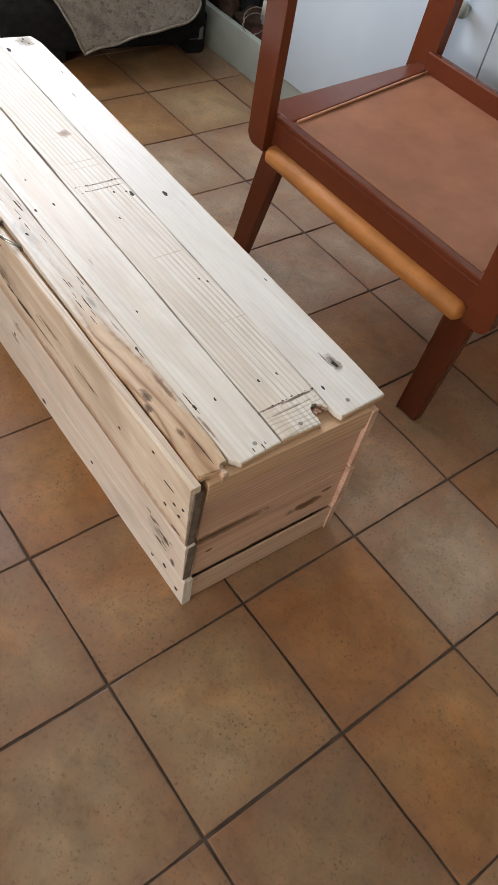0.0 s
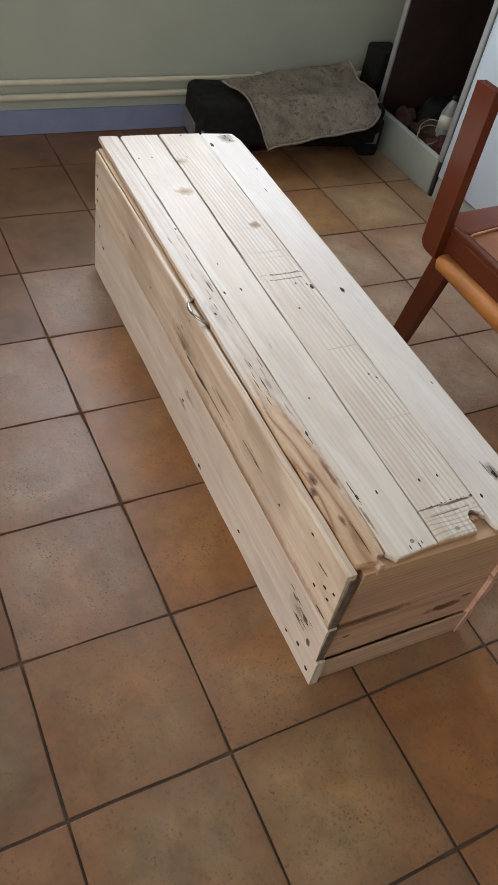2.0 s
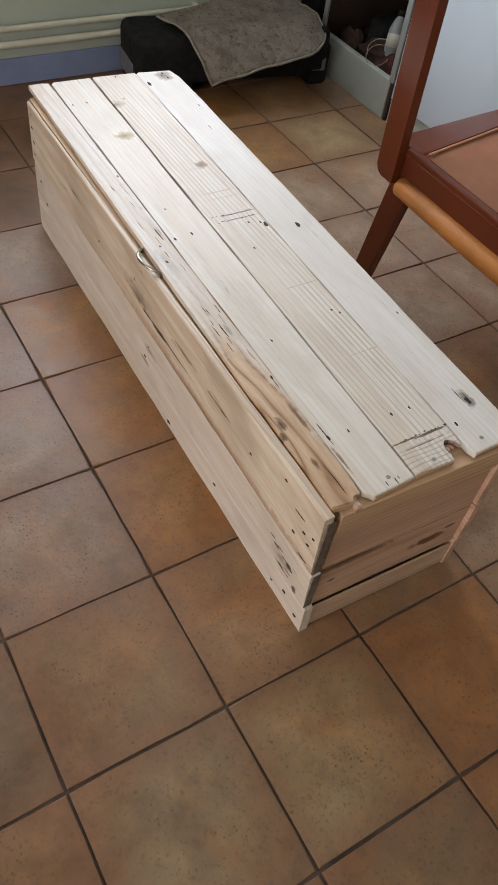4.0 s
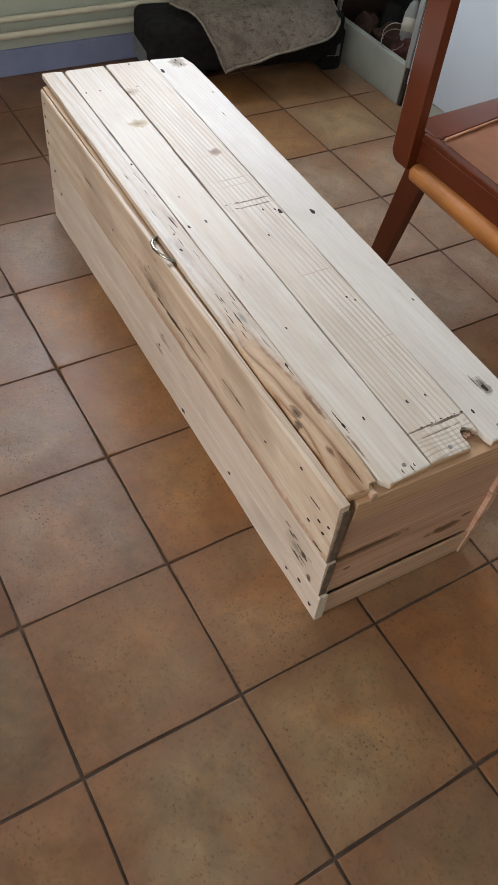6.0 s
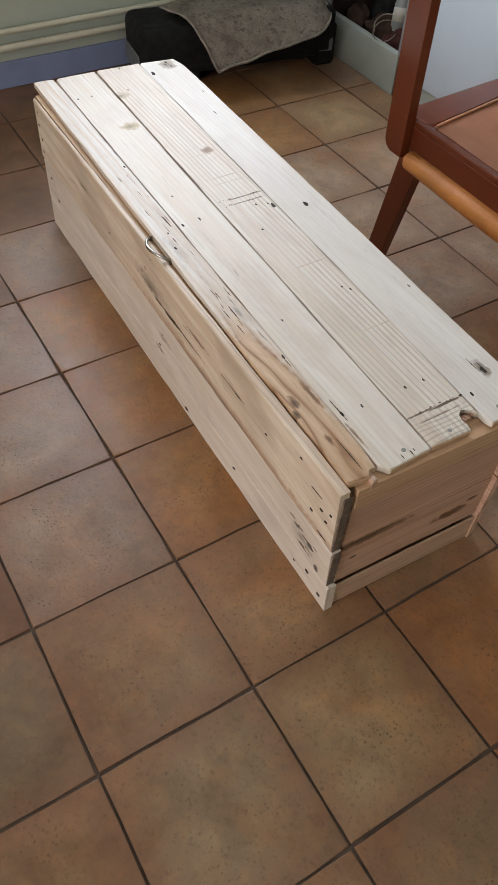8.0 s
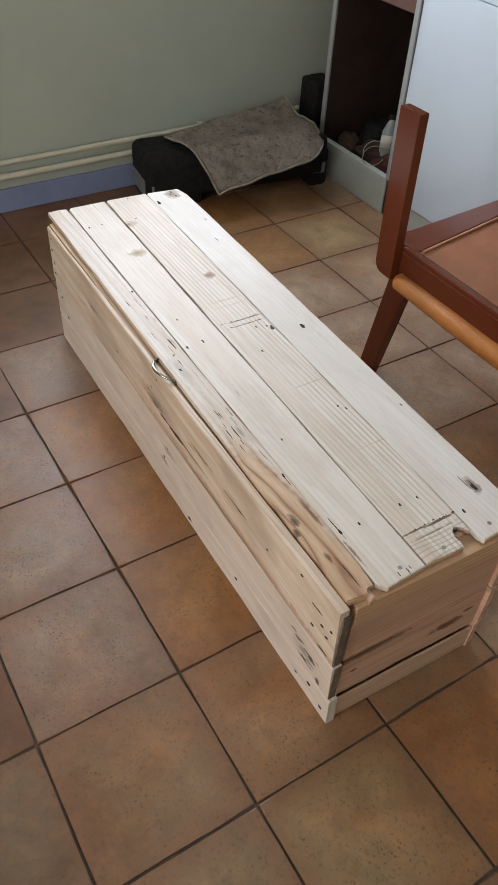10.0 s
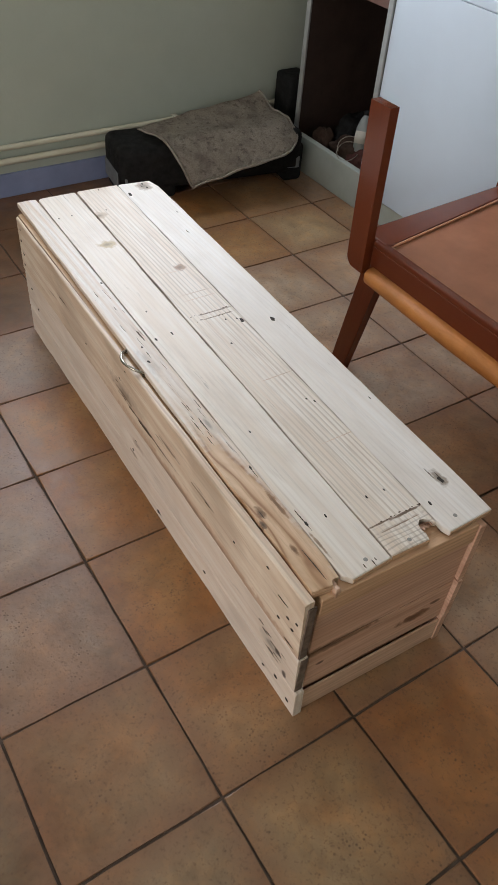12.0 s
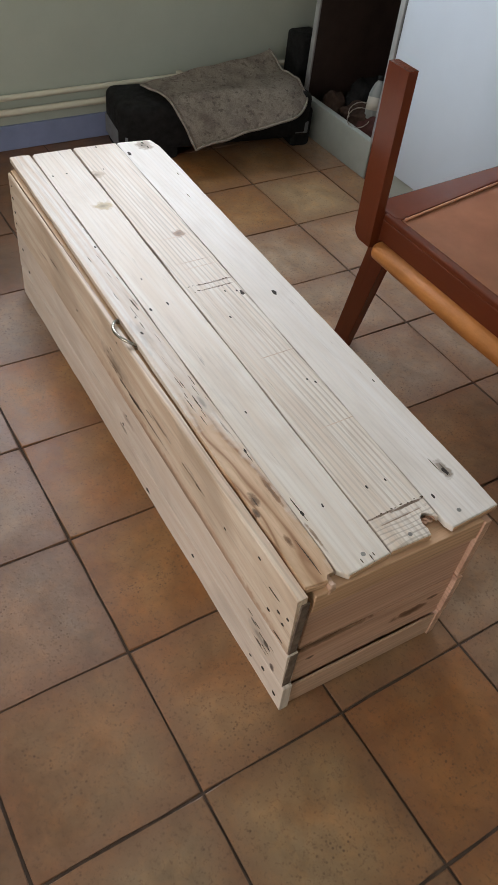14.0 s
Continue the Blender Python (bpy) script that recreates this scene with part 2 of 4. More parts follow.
M["lid_c"] = pallet_wood("pallet_pine_grooved", (0.83, 0.775, 0.705), (0.73, 0.615, 0.505), weather=0.10, contrast=1.0, lines=0.62, gloss=0.40,
                         knots=[((0.313, 1.072, 0.43), (0.020, 0.020, 0.2), (0.36, 0.235, 0.15)), ((0.237, 1.431, 0.43), (0.028, 0.022, 0.2), (0.58, 0.47, 0.36)),
                                ((0.215, 0.086, 0.43), (0.04, 0.0030, 0.2), (0.24, 0.17, 0.12)), ((0.275, 0.083, 0.43), (0.05, 0.0035, 0.2), (0.20, 0.14, 0.10)), ((0.245, 0.066, 0.43), (0.06, 0.0020, 0.2), (0.34, 0.25, 0.18))] + SAW_LINES,
                         scars=[((0.245, 0.04, 0.43), (0.09, 0.045, 0.3), 0.45)])
M["lid_d"] = pallet_wood("pallet_pine_bleached", (0.83, 0.80, 0.765), (0.78, 0.715, 0.645), weather=0.14, contrast=0.5, lines=0.14, gloss=0.40,
                         knots=[((0.397, 0.118, 0.43), (0.013, 0.030, 0.2), (0.36, 0.31, 0.26)), ((0.442, 1.55, 0.43), (0.028, 0.035, 0.2), (0.44, 0.37, 0.30)), ((0.30, 0.35, 0.43), (0.012, 0.25, 0.2), (0.80, 0.68, 0.56))])
M["side"] = pallet_wood("pallet_pine_side", (0.80, 0.695, 0.575), (0.62, 0.46, 0.325), weather=0.26, contrast=0.9, lines=0.45,
                        knots=[((0.0, 0.79, 0.312), (0.3, 0.11, 0.026), (0.54, 0.43, 0.33)), ((0.0, 0.80, 0.30), (0.3, 0.06, 0.007), (0.30, 0.22, 0.16)), ((0.0, 0.66, 0.288), (0.3, 0.17, 0.0045), (0.20, 0.14, 0.10)),
                               ((0.0, 0.55, 0.33), (0.3, 0.06, 0.006), (0.34, 0.25, 0.18)), ((0.0, 0.38, 0.327), (0.3, 0.05, 0.006), (0.38, 0.29, 0.21)), ((0.0, 0.45, 0.243), (0.3, 0.55, 0.022), (0.54, 0.38, 0.27)), ((0.0, 1.20, 0.33), (0.3, 0.05, 0.006), (0.40, 0.31, 0.23))])
M["side_low"] = pallet_wood("pallet_pine_side_bleached", (0.80, 0.725, 0.65), (0.70, 0.585, 0.485), weather=0.20, contrast=0.75, lines=0.28,
                            knots=[((0.0, 0.775, 0.115), (0.3, 0.03, 0.008), (0.40, 0.33, 0.27)), ((0.0, 0.74, 0.17), (0.3, 0.05, 0.014), (0.60, 0.50, 0.42)), ((0.0, 0.10, 0.150), (0.3, 0.050, 0.022), (0.56, 0.49, 0.42)), ((0.0, 0.10, 0.125), (0.3, 0.03, 0.004), (0.20, 0.16, 0.13)),
                                   ((0.0, 0.075, 0.16), (0.3, 0.012, 0.010), (0.12, 0.10, 0.085)), ((0.0, 0.125, 0.17), (0.3, 0.014, 0.005), (0.14, 0.12, 0.10)), ((0.0, 0.045, 0.115), (0.3, 0.010, 0.012), (0.16, 0.13, 0.11))])
M["ledge"] = pallet_wood("pallet_pine_tan_edge", (0.62, 0.42, 0.245), (0.47, 0.29, 0.15), weather=0.05, contrast=0.8, lines=0.2)
M["end"] = pallet_wood("pallet_pine_end", (0.68, 0.445, 0.325), (0.50, 0.295, 0.205), along="x", weather=0.16, contrast=0.8, lines=0.35,
                       knots=[((0.305, 0.0, 0.150), (0.055, 0.2, 0.016), (0.20, 0.10, 0.055)), ((0.08, 0.0, 0.218), (0.13, 0.2, 0.014), (0.25, 0.14, 0.085)), ((0.20, 0.0, 0.088), (0.10, 0.2, 0.010), (0.20, 0.12, 0.075)), ((0.36, 0.0, 0.17), (0.02, 0.2, 0.008), (0.22, 0.12, 0.07)), ((0.055, 0.0, 0.165), (0.012, 0.2, 0.006), (0.20, 0.12, 0.08))])
M["end_rail"] = pallet_wood("pallet_pine_end_rail", (0.66, 0.43, 0.27), (0.50, 0.305, 0.18), along="x", weather=0.05, contrast=0.8, lines=0.3)
M["end_foot"] = pallet_wood("pallet_pine_end_foot", (0.66, 0.455, 0.33), (0.48, 0.305, 0.21), along="x", weather=0.12, contrast=0.8, lines=0.3)
M["end_grain"] = plain("weathered_end_grain", (0.17, 0.125, 0.095), 0.8, vary=0.45, scale=60, bump=0.5, bump_scale=200)
M["crack"] = plain("dark_wood_crack", (0.11, 0.075, 0.05), 0.85, vary=0.5, scale=200, bump=0)
M["hole"] = plain("nail_hole_rust", (0.035, 0.026, 0.02), 0.8, vary=0.4, scale=300, bump=0)
M["screw"] = plain("zinc_screw_head", (0.36, 0.35, 0.33), 0.4, 0.9, bump=0)
M["hook"] = plain("brushed_steel", (0.40, 0.385, 0.34), 0.25, 1.0, bump=0.05)
M["tile"] = tile_material()
M["grout"] = plain("brown_grout", (0.098, 0.070, 0.053), 0.9, vary=0.35, scale=20, bump=0.6, bump_scale=250)
M["wall"] = plain("pale_green_wall_paint", (0.44, 0.485, 0.415), 0.75, vary=0.06, scale=3.0, bump=0.25, bump_scale=60)
M["ceiling"] = plain("white_ceiling_paint", (0.8, 0.8, 0.78), 0.8, vary=0.04, scale=3.0)
M["baseboard"] = plain("blue_skirting_paint", (0.24, 0.29, 0.46), 0.45, vary=0.12, scale=8.0)
M["pipe"] = plain("cream_pipe_paint", (0.62, 0.60, 0.48), 0.4, vary=0.1, scale=14)
M["cabinet"] = plain("white_laminate", (0.55, 0.63, 0.71), 0.42, vary=0.03, scale=5, bump=0.03)
M["plinth"] = plain("greenish_white_plinth", (0.40, 0.44, 0.40), 0.5, vary=0.1, scale=10)
M["trim"] = plain("grey_edge_trim", (0.40, 0.42, 0.42), 0.35, 0.3, vary=0.12, scale=20)
M["dark_board"] = plain("dark_brown_board", (0.045, 0.028, 0.022), 0.55, vary=0.3, scale=10)
M["shelf_wood"] = stained_wood("brown_shelf_wood", (0.11, 0.055, 0.042), (1, 0.08, 1), 0.45)
M["chair"] = stained_wood("reddish_stained_beech", (0.135, 0.031, 0.011), rough=0.2)
M["chair_h"] = stained_wood("reddish_stained_beech_rail", (0.135, 0.031, 0.012), (0.3, 0.06, 1), 0.2)
M["seat"] = plain("tan_leather", (0.60, 0.275, 0.155), 0.40, vary=0.16, scale=9, bump=0.3, bump_scale=320)
M["roll"] = plain("orange_tan_leather", (0.54, 0.21, 0.050), 0.55, vary=0.2, scale=12, bump=0.3, bump_scale=240)
M["black"] = plain("black_fabric_plastic", (0.014, 0.014, 0.014), 0.8, vary=0.3, scale=40, bump=0.4, bump_scale=400, spec=0.2)
M["grey_panel"] = plain("grey_plastic", (0.16, 0.17, 0.18), 0.5, vary=0.15, scale=30)
M["bottle"] = plain("grey_white_plastic", (0.24, 0.26, 0.25), 0.4, vary=0.1)
M["paper"] = plain("off_white_paper", (0.48, 0.46, 0.40), 0.8, vary=0.1)
M["brown_cloth"] = plain("brown_cloth", (0.05, 0.032, 0.024), 0.95, vary=0.4, scale=30, bump=0.6, bump_scale=300, spec=0.1)
M["red_cloth"] = plain("red_brown_cloth", (0.07, 0.03, 0.026), 0.95, vary=0.4, scale=30, bump=0.6, bump_scale=300, spec=0.1)
M["binding"] = plain("grey_beige_binding", (0.29, 0.255, 0.215), 0.9, vary=0.3, scale=60, bump=0.5, bump_scale=500)


def mat_fabric():
    mat, nt, bsdf = material("worn_grey_brown_pile")
    v = coords(nt)
    a = noise_tex(nt, v, 12, 6, 0.7, 0.5)
    b = noise_tex(nt, v, 210, 4, 0.7)
    col = ramp(nt, a, [(0.30, (0.32, 0.265, 0.225)), (0.52, (0.54, 0.475, 0.39)), (0.72, (0.64, 0.585, 0.49))])
    col = mixed(nt, maths(nt, "MULTIPLY", ramp(nt, b, [(0.45, (0, 0, 0)), (0.7, (1, 1, 1))]), 0.5), col, (0.12, 0.09, 0.08))
    c = noise_tex(nt, v, 48, 3, 0.6)
    col = mixed(nt, maths(nt, "MULTIPLY", ramp(nt, c, [(0.56, (0, 0, 0)), (0.66, (1, 1, 1))]), 0.55), col, (0.13, 0.10, 0.095))
    nt.links.new(col, bsdf.inputs["Base Color"])
    bsdf.inputs["Roughness"].default_value = 0.95
    bsdf.inputs["Specular IOR Level"].default_value = 0.1
    relief(nt, bsdf, b, 0.9, 0.006)
    return mat


M["mat"] = mat_fabric()


# ---------------------------------------------------------------- mesh helpers
def thing(name, place, label, category, group=""):
    ob = new(name)
    ob.location = place
    return tagged(ob, label, category, group)


def part(name, bm, mat, parent=None, label="", smooth=False):
    bmesh.ops.recalc_face_normals(bm, faces=bm.faces)
    me = bpy.data.meshes.new(name)
    bm.to_mesh(me)
    bm.free()
    me.materials.append(mat)
    if smooth:
        for p in me.polygons:
            p.use_smooth = True
    ob = new(name, me)
    if parent is not None:
        ob.parent = parent
    if label:
        ob["label"] = label
    return ob


def box(bm, x0, x1, y0, y1, z0, z1, bevel=0.0, segments=2):
    made = bmesh.ops.create_cube(bm, size=1)["verts"]
    for v in made:
        v.co = ((x0 + x1) / 2 + v.co.x * (x1 - x0), (y0 + y1) / 2 + v.co.y * (y1 - y0), (z0 + z1) / 2 + v.co.z * (z1 - z0))
    if bevel:
        edges = {e for v in made for e in v.link_edges}
        bmesh.ops.bevel(bm, geom=list(edges), offset=bevel, segments=segments, affect="EDGES", profile=0.5)
    return bm


def slab(outline, z0, z1, bevel=0.002, jitter=0.0, step=0.06, seed=0):
    """A board with the given outline, lying flat; its long edges are slightly uneven."""
    rng = random.Random(seed)
    pts = []
    n = len(outline)
    for k in range(n):
        (xa, ya), (xb, yb) = outline[k], outline[(k + 1) % n]
        d = math.hypot(xb - xa, yb - ya)
        m = max(1, int(d / step)) if jitter else 1
        for q in range(m):
            f = q / m
            j = rng.uniform(-jitter, jitter) if q else 0.0
            pts.append((xa + (xb - xa) * f + j * (yb - ya) / d, ya + (yb - ya) * f - j * (xb - xa) / d))
    bm = bmesh.new()
    low = [bm.verts.new((x, y, z0)) for x, y in pts]
    high = [bm.verts.new((x, y, z1)) for x, y in pts]
    top = bm.faces.new(high)
    bm.faces.new(low[::-1])
    m = len(pts)
    for k in range(m):
        bm.faces.new((low[k], low[(k + 1) % m], high[(k + 1) % m], high[k]))
    if bevel:
        bmesh.ops.bevel(bm, geom=list(top.edges), offset=bevel, segments=2, affect="EDGES", profile=0.5)
    return bm


def beam(bm, a, b, width, depth, across=(0, 1, 0), bevel=0.004):
    """A straight bar from a to b; width is measured along across."""
    a, b = Vector(a), Vector(b)
    w = (b - a).normalized()
    u = (Vector(across) - w * w.dot(Vector(across))).normalized()
    t = w.cross(u)
    made = bmesh.ops.create_cube(bm, size=1)["verts"]
    for v in made:
        v.co = (a + b) / 2 + u * (v.co.x * width) + t * (v.co.y * depth) + w * (v.co.z * (b - a).length)
    if bevel:
        bmesh.ops.bevel(bm, geom=list({e for v in made for e in v.link_edges}), offset=bevel, segments=3, affect="EDGES", profile=0.5)
    return bm


def tube(bm, points, radius, sides=10, closed_ends=True):
    """A round bar that follows the points."""
    pts = [Vector(p) for p in points]
    rings = []
    ref = Vector((0.13, 0.27, 0.95)).normalized()
    for k, p in enumerate(pts):
        d = (pts[min(k + 1, len(pts) - 1)] - pts[max(k - 1, 0)]).normalized()
        u = d.cross(ref).normalized()
        t = d.cross(u)
        r = radius[k] if isinstance(radius, (list, tuple)) else radius
        rings.append([bm.verts.new(p + (u * math.cos(2 * math.pi * s / sides) + t * math.sin(2 * math.pi * s / sides)) * r) for s in range(sides)])
    for ra, rb in zip(rings, rings[1:]):
        for s in range(sides):
            bm.faces.new((ra[s], ra[(s + 1) % sides], rb[(s + 1) % sides], rb[s]))
    if closed_ends:
        bm.faces.new(rings[0][::-1])
        bm.faces.new(rings[-1])
    return bm


def disc(bm, centre, normal, radius, thick, sides=10, squash=1.0, ragged=0.0):
    n = Vector(normal).normalized()
    t = Vector((0, 1, 0))
    u = t.cross(n).normalized()
    c = Vector(centre)
    rr = random.Random(round(c.x * 7919 + c.y * 104729 + c.z * 1299709))
    wild = [1.0 + rr.uniform(-ragged, ragged) for s in range(sides)]
    a = [c + (u * math.cos(2 * math.pi * s / sides) * squash + t * math.sin(2 * math.pi * s / sides)) * radius * wild[s] for s in range(sides)]
    low = [bm.verts.new(p - n * thick) for p in a]
    high = [bm.verts.new(p + n * thick * 0.3) for p in a]
    bm.faces.new(high)
    bm.faces.new(low[::-1])
    for s in range(sides):
        bm.faces.new((low[s], low[(s + 1) % sides], high[(s + 1) % sides], high[s]))
    return bm


# ---------------------------------------------------------------- the room
ROOM_W, ROOM_E, ROOM_S, ROOM_N, HIGH = -3.80, 2.42, -2.60, 2.58, 2.50


def wall(name, label, boxes):
    bm = bmesh.new()
    for b in boxes:
        box(bm, *b)
    ob = part(name, bm, M["wall"])
    return tagged(ob, label, "wall", kind="structure")


wall("wall_north", "pale green painted wall with heating pipes along its foot",
     [(ROOM_W - 0.2, 0.2, ROOM_N, ROOM_N + 0.2, -0.1, HIGH), (1.7, ROOM_E + 0.2, ROOM_N, ROOM_N + 0.2, -0.1, HIGH),
      (0.2, 1.7, ROOM_N, ROOM_N + 0.2, -0.1, 1.12), (0.2, 1.7, ROOM_N, ROOM_N + 0.2, 2.38, HIGH)])
wall("wall_west", "pale green painted wall with a tall window opening",
     [(ROOM_W - 0.2, ROOM_W, ROOM_S, -1.40, -0.1, HIGH), (ROOM_W - 0.2, ROOM_W, 0.30, ROOM_N, -0.1, HIGH),
      (ROOM_W - 0.2, ROOM_W, -1.40, 0.30, -0.1, 0.4), (ROOM_W - 0.2, ROOM_W, -1.40, 0.30, 2.3, HIGH)])
wall("wall_east", "pale green painted wall behind the white cupboards", [(ROOM_E, ROOM_E + 0.2, ROOM_S, ROOM_N, -0.1, HIGH)])
wall("wall_south", "pale green painted wall", [(ROOM_W - 0.2, ROOM_E + 0.2, ROOM_S - 0.2, ROOM_S, -0.1, HIGH)])
bm = bmesh.new()
box(bm, ROOM_W - 0.2, ROOM_E + 0.2, ROOM_S - 0.2, ROOM_N + 0.2, HIGH, HIGH + 0.12)
tagged(part("ceiling", bm, M["ceiling"]), "plain white painted ceiling", "ceiling", kind="structure")
bm = bmesh.new()
box(bm, ROOM_W - 0.2, ROOM_E + 0.2, ROOM_S - 0.2, ROOM_N + 0.2, -0.1, -0.0045)
floor = tagged(part("floor", bm, M["grout"]), "floor of square brown terracotta tiles with dark joints", "floor", kind="structure")
bm = bmesh.new()
box(bm, ROOM_W, 2.2, ROOM_N - 0.014, ROOM_N, 0.0, 0.098, 0.003)
tagged(part("baseboard", bm, M["baseboard"]), "blue painted skirting board along the wall", "skirting", kind="structure")


def heating_pipe(z, radius, x1, bend):
    bm = bmesh.new()
    y = ROOM_N - 0.026
    pts = [(ROOM_W + 0.02, y, z), (0.4, y, z + 0.001), (x1 - 0.06, y, z + 0.004), (x1, y, z + 0.004)]
    tube(bm, pts, radius, 14)
    ob = tagged(new("heating_pipe"), "cream painted heating pipe running along the wall", "pipe", "heating pipes")
    part("pipe", bm, M["pipe"], ob, smooth=True)
    for x in (-1.2, 0.1, 1.28 if x1 > 1.3 else 0.75):
        bm = bmesh.new()
        box(bm, x - 0.012, x + 0.012, y - radius - 0.003, ROOM_N - 0.002, z - radius - 0.003, z + radius + 0.006, 0.002)
        part("pipe_clip", bm, M["pipe"], ob)


heating_pipe(0.212, 0.011, 2.25, 0)
heating_pipe(0.155, 0.013, 2.25, 0)

# ---------------------------------------------------------------- the wooden chest
CX, CY = 0.213, 0.066
chest = thing("storage_chest", (CX, CY, 0), "long chest of pale reclaimed pallet boards with closed lid", "chest")


def tapered(near, far, y0n, y1n, yf0, yf1):
    """Outline of a lid board: x of both edges at the near and at the far end."""
    return [(near[0] - CX, y0n - CY), (near[1] - CX, y1n - CY), (far[1] - CX, yf1 - CY), (far[0] - CX, yf0 - CY)]


ZL0, ZL1 = 0.4165, 0.430
a_out = [(x - CX, y - CY) for x, y in ((0.2150, 0.088), (0.259, 0.082), (0.262, 0.096), (0.279, 0.092), (0.2835, 0.14), (0.3205, 1.672), (0.300, 1.678), (0.2635, 1.678), (0.2315, 0.62))]
b_out = [(x - CX, y - CY) for x, y in ((0.283, 0.092), (0.297, 0.074), (0.3905, 0.078), (0.4435, 1.668), (0.334, 1.672), (0.3255, 1.662))]
c_out = [(x - CX, y - CY) for x, y in ((0.3935, 0.079), (0.484, 0.075), (0.488, 0.090), (0.482, 0.102), (0.487, 0.116), (0.498, 0.124), (0.510, 0.120), (0.5235, 0.10), (0.5815, 1.659), (0.455, 1.668), (0.4495, 1.662))]
d_out = [(x - CX, y - CY) for x, y in ((0.5255, 0.084), (0.531, 0.068), (0.646, 0.070), (0.698, 1.595), (0.688, 1.642), (0.590, 1.656), (0.583, 1.650))]
for k, (outline, key, lift) in enumerate(((a_out, "lid_a", -0.001), (b_out, "lid_b", 0.0), (c_out, "lid_c", 0.001), (d_out, "lid_d", 0.002))):
    part("lid_board", slab(outline, ZL0 + lift, ZL1 + lift, 0.0025, 0.0012, 0.07, k + 3), M[key], chest,
         ("weathered grey and brown lid board", "cream lid board", "ribbed lid board with a broken notch", "bleached white lid board")[k])

# strips on the sawn lid ends; their brown holds end grain and shade
for (x0, y0), (x1, y1), lift in (((0.217, 0.0865), (0.258, 0.0810), -0.001), ((0.299, 0.0740), (0.389, 0.0778), 0.0), ((0.395, 0.0785), (0.483, 0.0750), 0.001), ((0.533, 0.0680), (0.644, 0.0700), 0.002)):
    bm = slab([(x0 - CX, y0 - 0.0015 - CY), (x1 - CX, y1 - 0.0015 - CY), (x1 - CX, y1 + 0.002 - CY), (x0 - CX, y0 + 0.002 - CY)], ZL0 + lift + 0.0005, ZL1 + lift - 0.0028, 0)
    part("board_end", bm, M["end_rail"], chest, "thin brown strip on the sawn board end, darkened for shade")

# splintered block left at the joint of two lid boards
bm = bmesh.new()
box(bm, 0.042, 0.056, 0.003, 0.030, 0.403, 0.4255, 0.003)
bmesh.ops.subdivide_edges(bm, edges=bm.edges[:], cuts=1, use_grid_fill=True)
for v in bm.verts:
    v.co += Vector((1, 1, 0.8)) * 0.003 * noise.noise(v.co * 110)
part("splinter", bm, M["end_foot"], chest, "pale splintered block of wood")

# broken fibres inside the notch and the batten under it
bm = bmesh.new()
box(bm, 0.262, 0.318, 0.046, 0.072, 0.398, 0.4135, 0.001)
part("notch_batten", bm, M["lid_b"], chest)
bm = bmesh.new()
for k in range(7):
    rr = random.Random(k)
    x = 0.272 + 0.005 * k
    tube(bm, [(x, 0.052 + rr.uniform(-0.004, 0.004), 0.4155), (x + rr.uniform(-0.004, 0.004), 0.044 - 0.003 * (k % 3), 0.422), (x + rr.uniform(-0.003, 0.003), 0.036 + rr.uniform(-0.006, 0.01), 0.427)], [0.005, 0.004, 0.001], 6)
part("broken_fibres", bm, M["end"], chest, "splintered brown wood in the notch", True)


def side_board(z0, z1, xn0, xn1, xf0, xf1, thick, yn, yf, outward, seed):
    """A board on edge along the chest; x at its foot and head, near and far."""
    rng = random.Random(seed)
    bm = bmesh.new()
    rows = 26
    rings = []
    for k in range(rows + 1):
        f = k / rows
        y = yn + (yf - yn) * f
        xb, xt = xn0 + (xf0 - xn0) * f, xn1 + (xf1 - xn1) * f
        j = rng.uniform(-0.0008, 0.0008)
        s = -1 if outward < 0 else 1
        deep = thick[0] + (thick[1] - thick[0]) * f
        c = 0.003
        jz0, jz1 = rng.uniform(-0.0006, 0.0006), rng.uniform(-0.0012, 0.0012)
        zz1 = z1[0] + (z1[1] - z1[0]) * f + jz1
        section = [(xb - s * deep, z0), (xb - s * c + j, z0 + jz0), (xb + j, z0 + c), (xt + j, zz1 - c), (xt - s * c + j, zz1), (xt - s * deep, zz1)]
        rings.append([bm.verts.new((x - CX, y - CY, z)) for x, z in section])
    for ra, rb in zip(rings, rings[1:]):
        for q in range(6):
            bm.faces.new((ra[q], ra[(q + 1) % 6], rb[(q + 1) % 6], rb[q]))
    bm.faces.new(rings[0][::-1])
    bm.faces.new(rings[-1])
    return bm


SEAMS = ((0.0, 0.097), (0.1005, 0.2285), (0.2345, 0.415))
for k, (z0, z1) in enumerate(SEAMS):
    lean = lambda z: 0.213 - 0.045 * z
    head = (0.424, 0.408) if k == 2 else (z1, z1)
    part("side_board", side_board(z0, head, lean(z0) - (0, 0, 0.003)[k], lean(z1) - (0, 0, 0.003)[k], 0.243 - (0, 0, 0.003)[k], 0.243 - (0, 0, 0.003)[k], ((0.022, 0.022), (0.022, 0.022), (0.0215, 0.006))[k], (0.066, 0.072, 0.074)[k], 1.632, -1, 20 + k), M["side" if k == 2 else "side_low"], chest)
    top = (0.414, 0.414) if k == 2 else (z1, z1)
    part("side_board", side_board(z0, top, 0.624, 0.626, 0.662, 0.664, (0.016, 0.016), (0.056, 0.053, 0.055)[k], 1.615, 1, 40 + k), M["end"], chest)
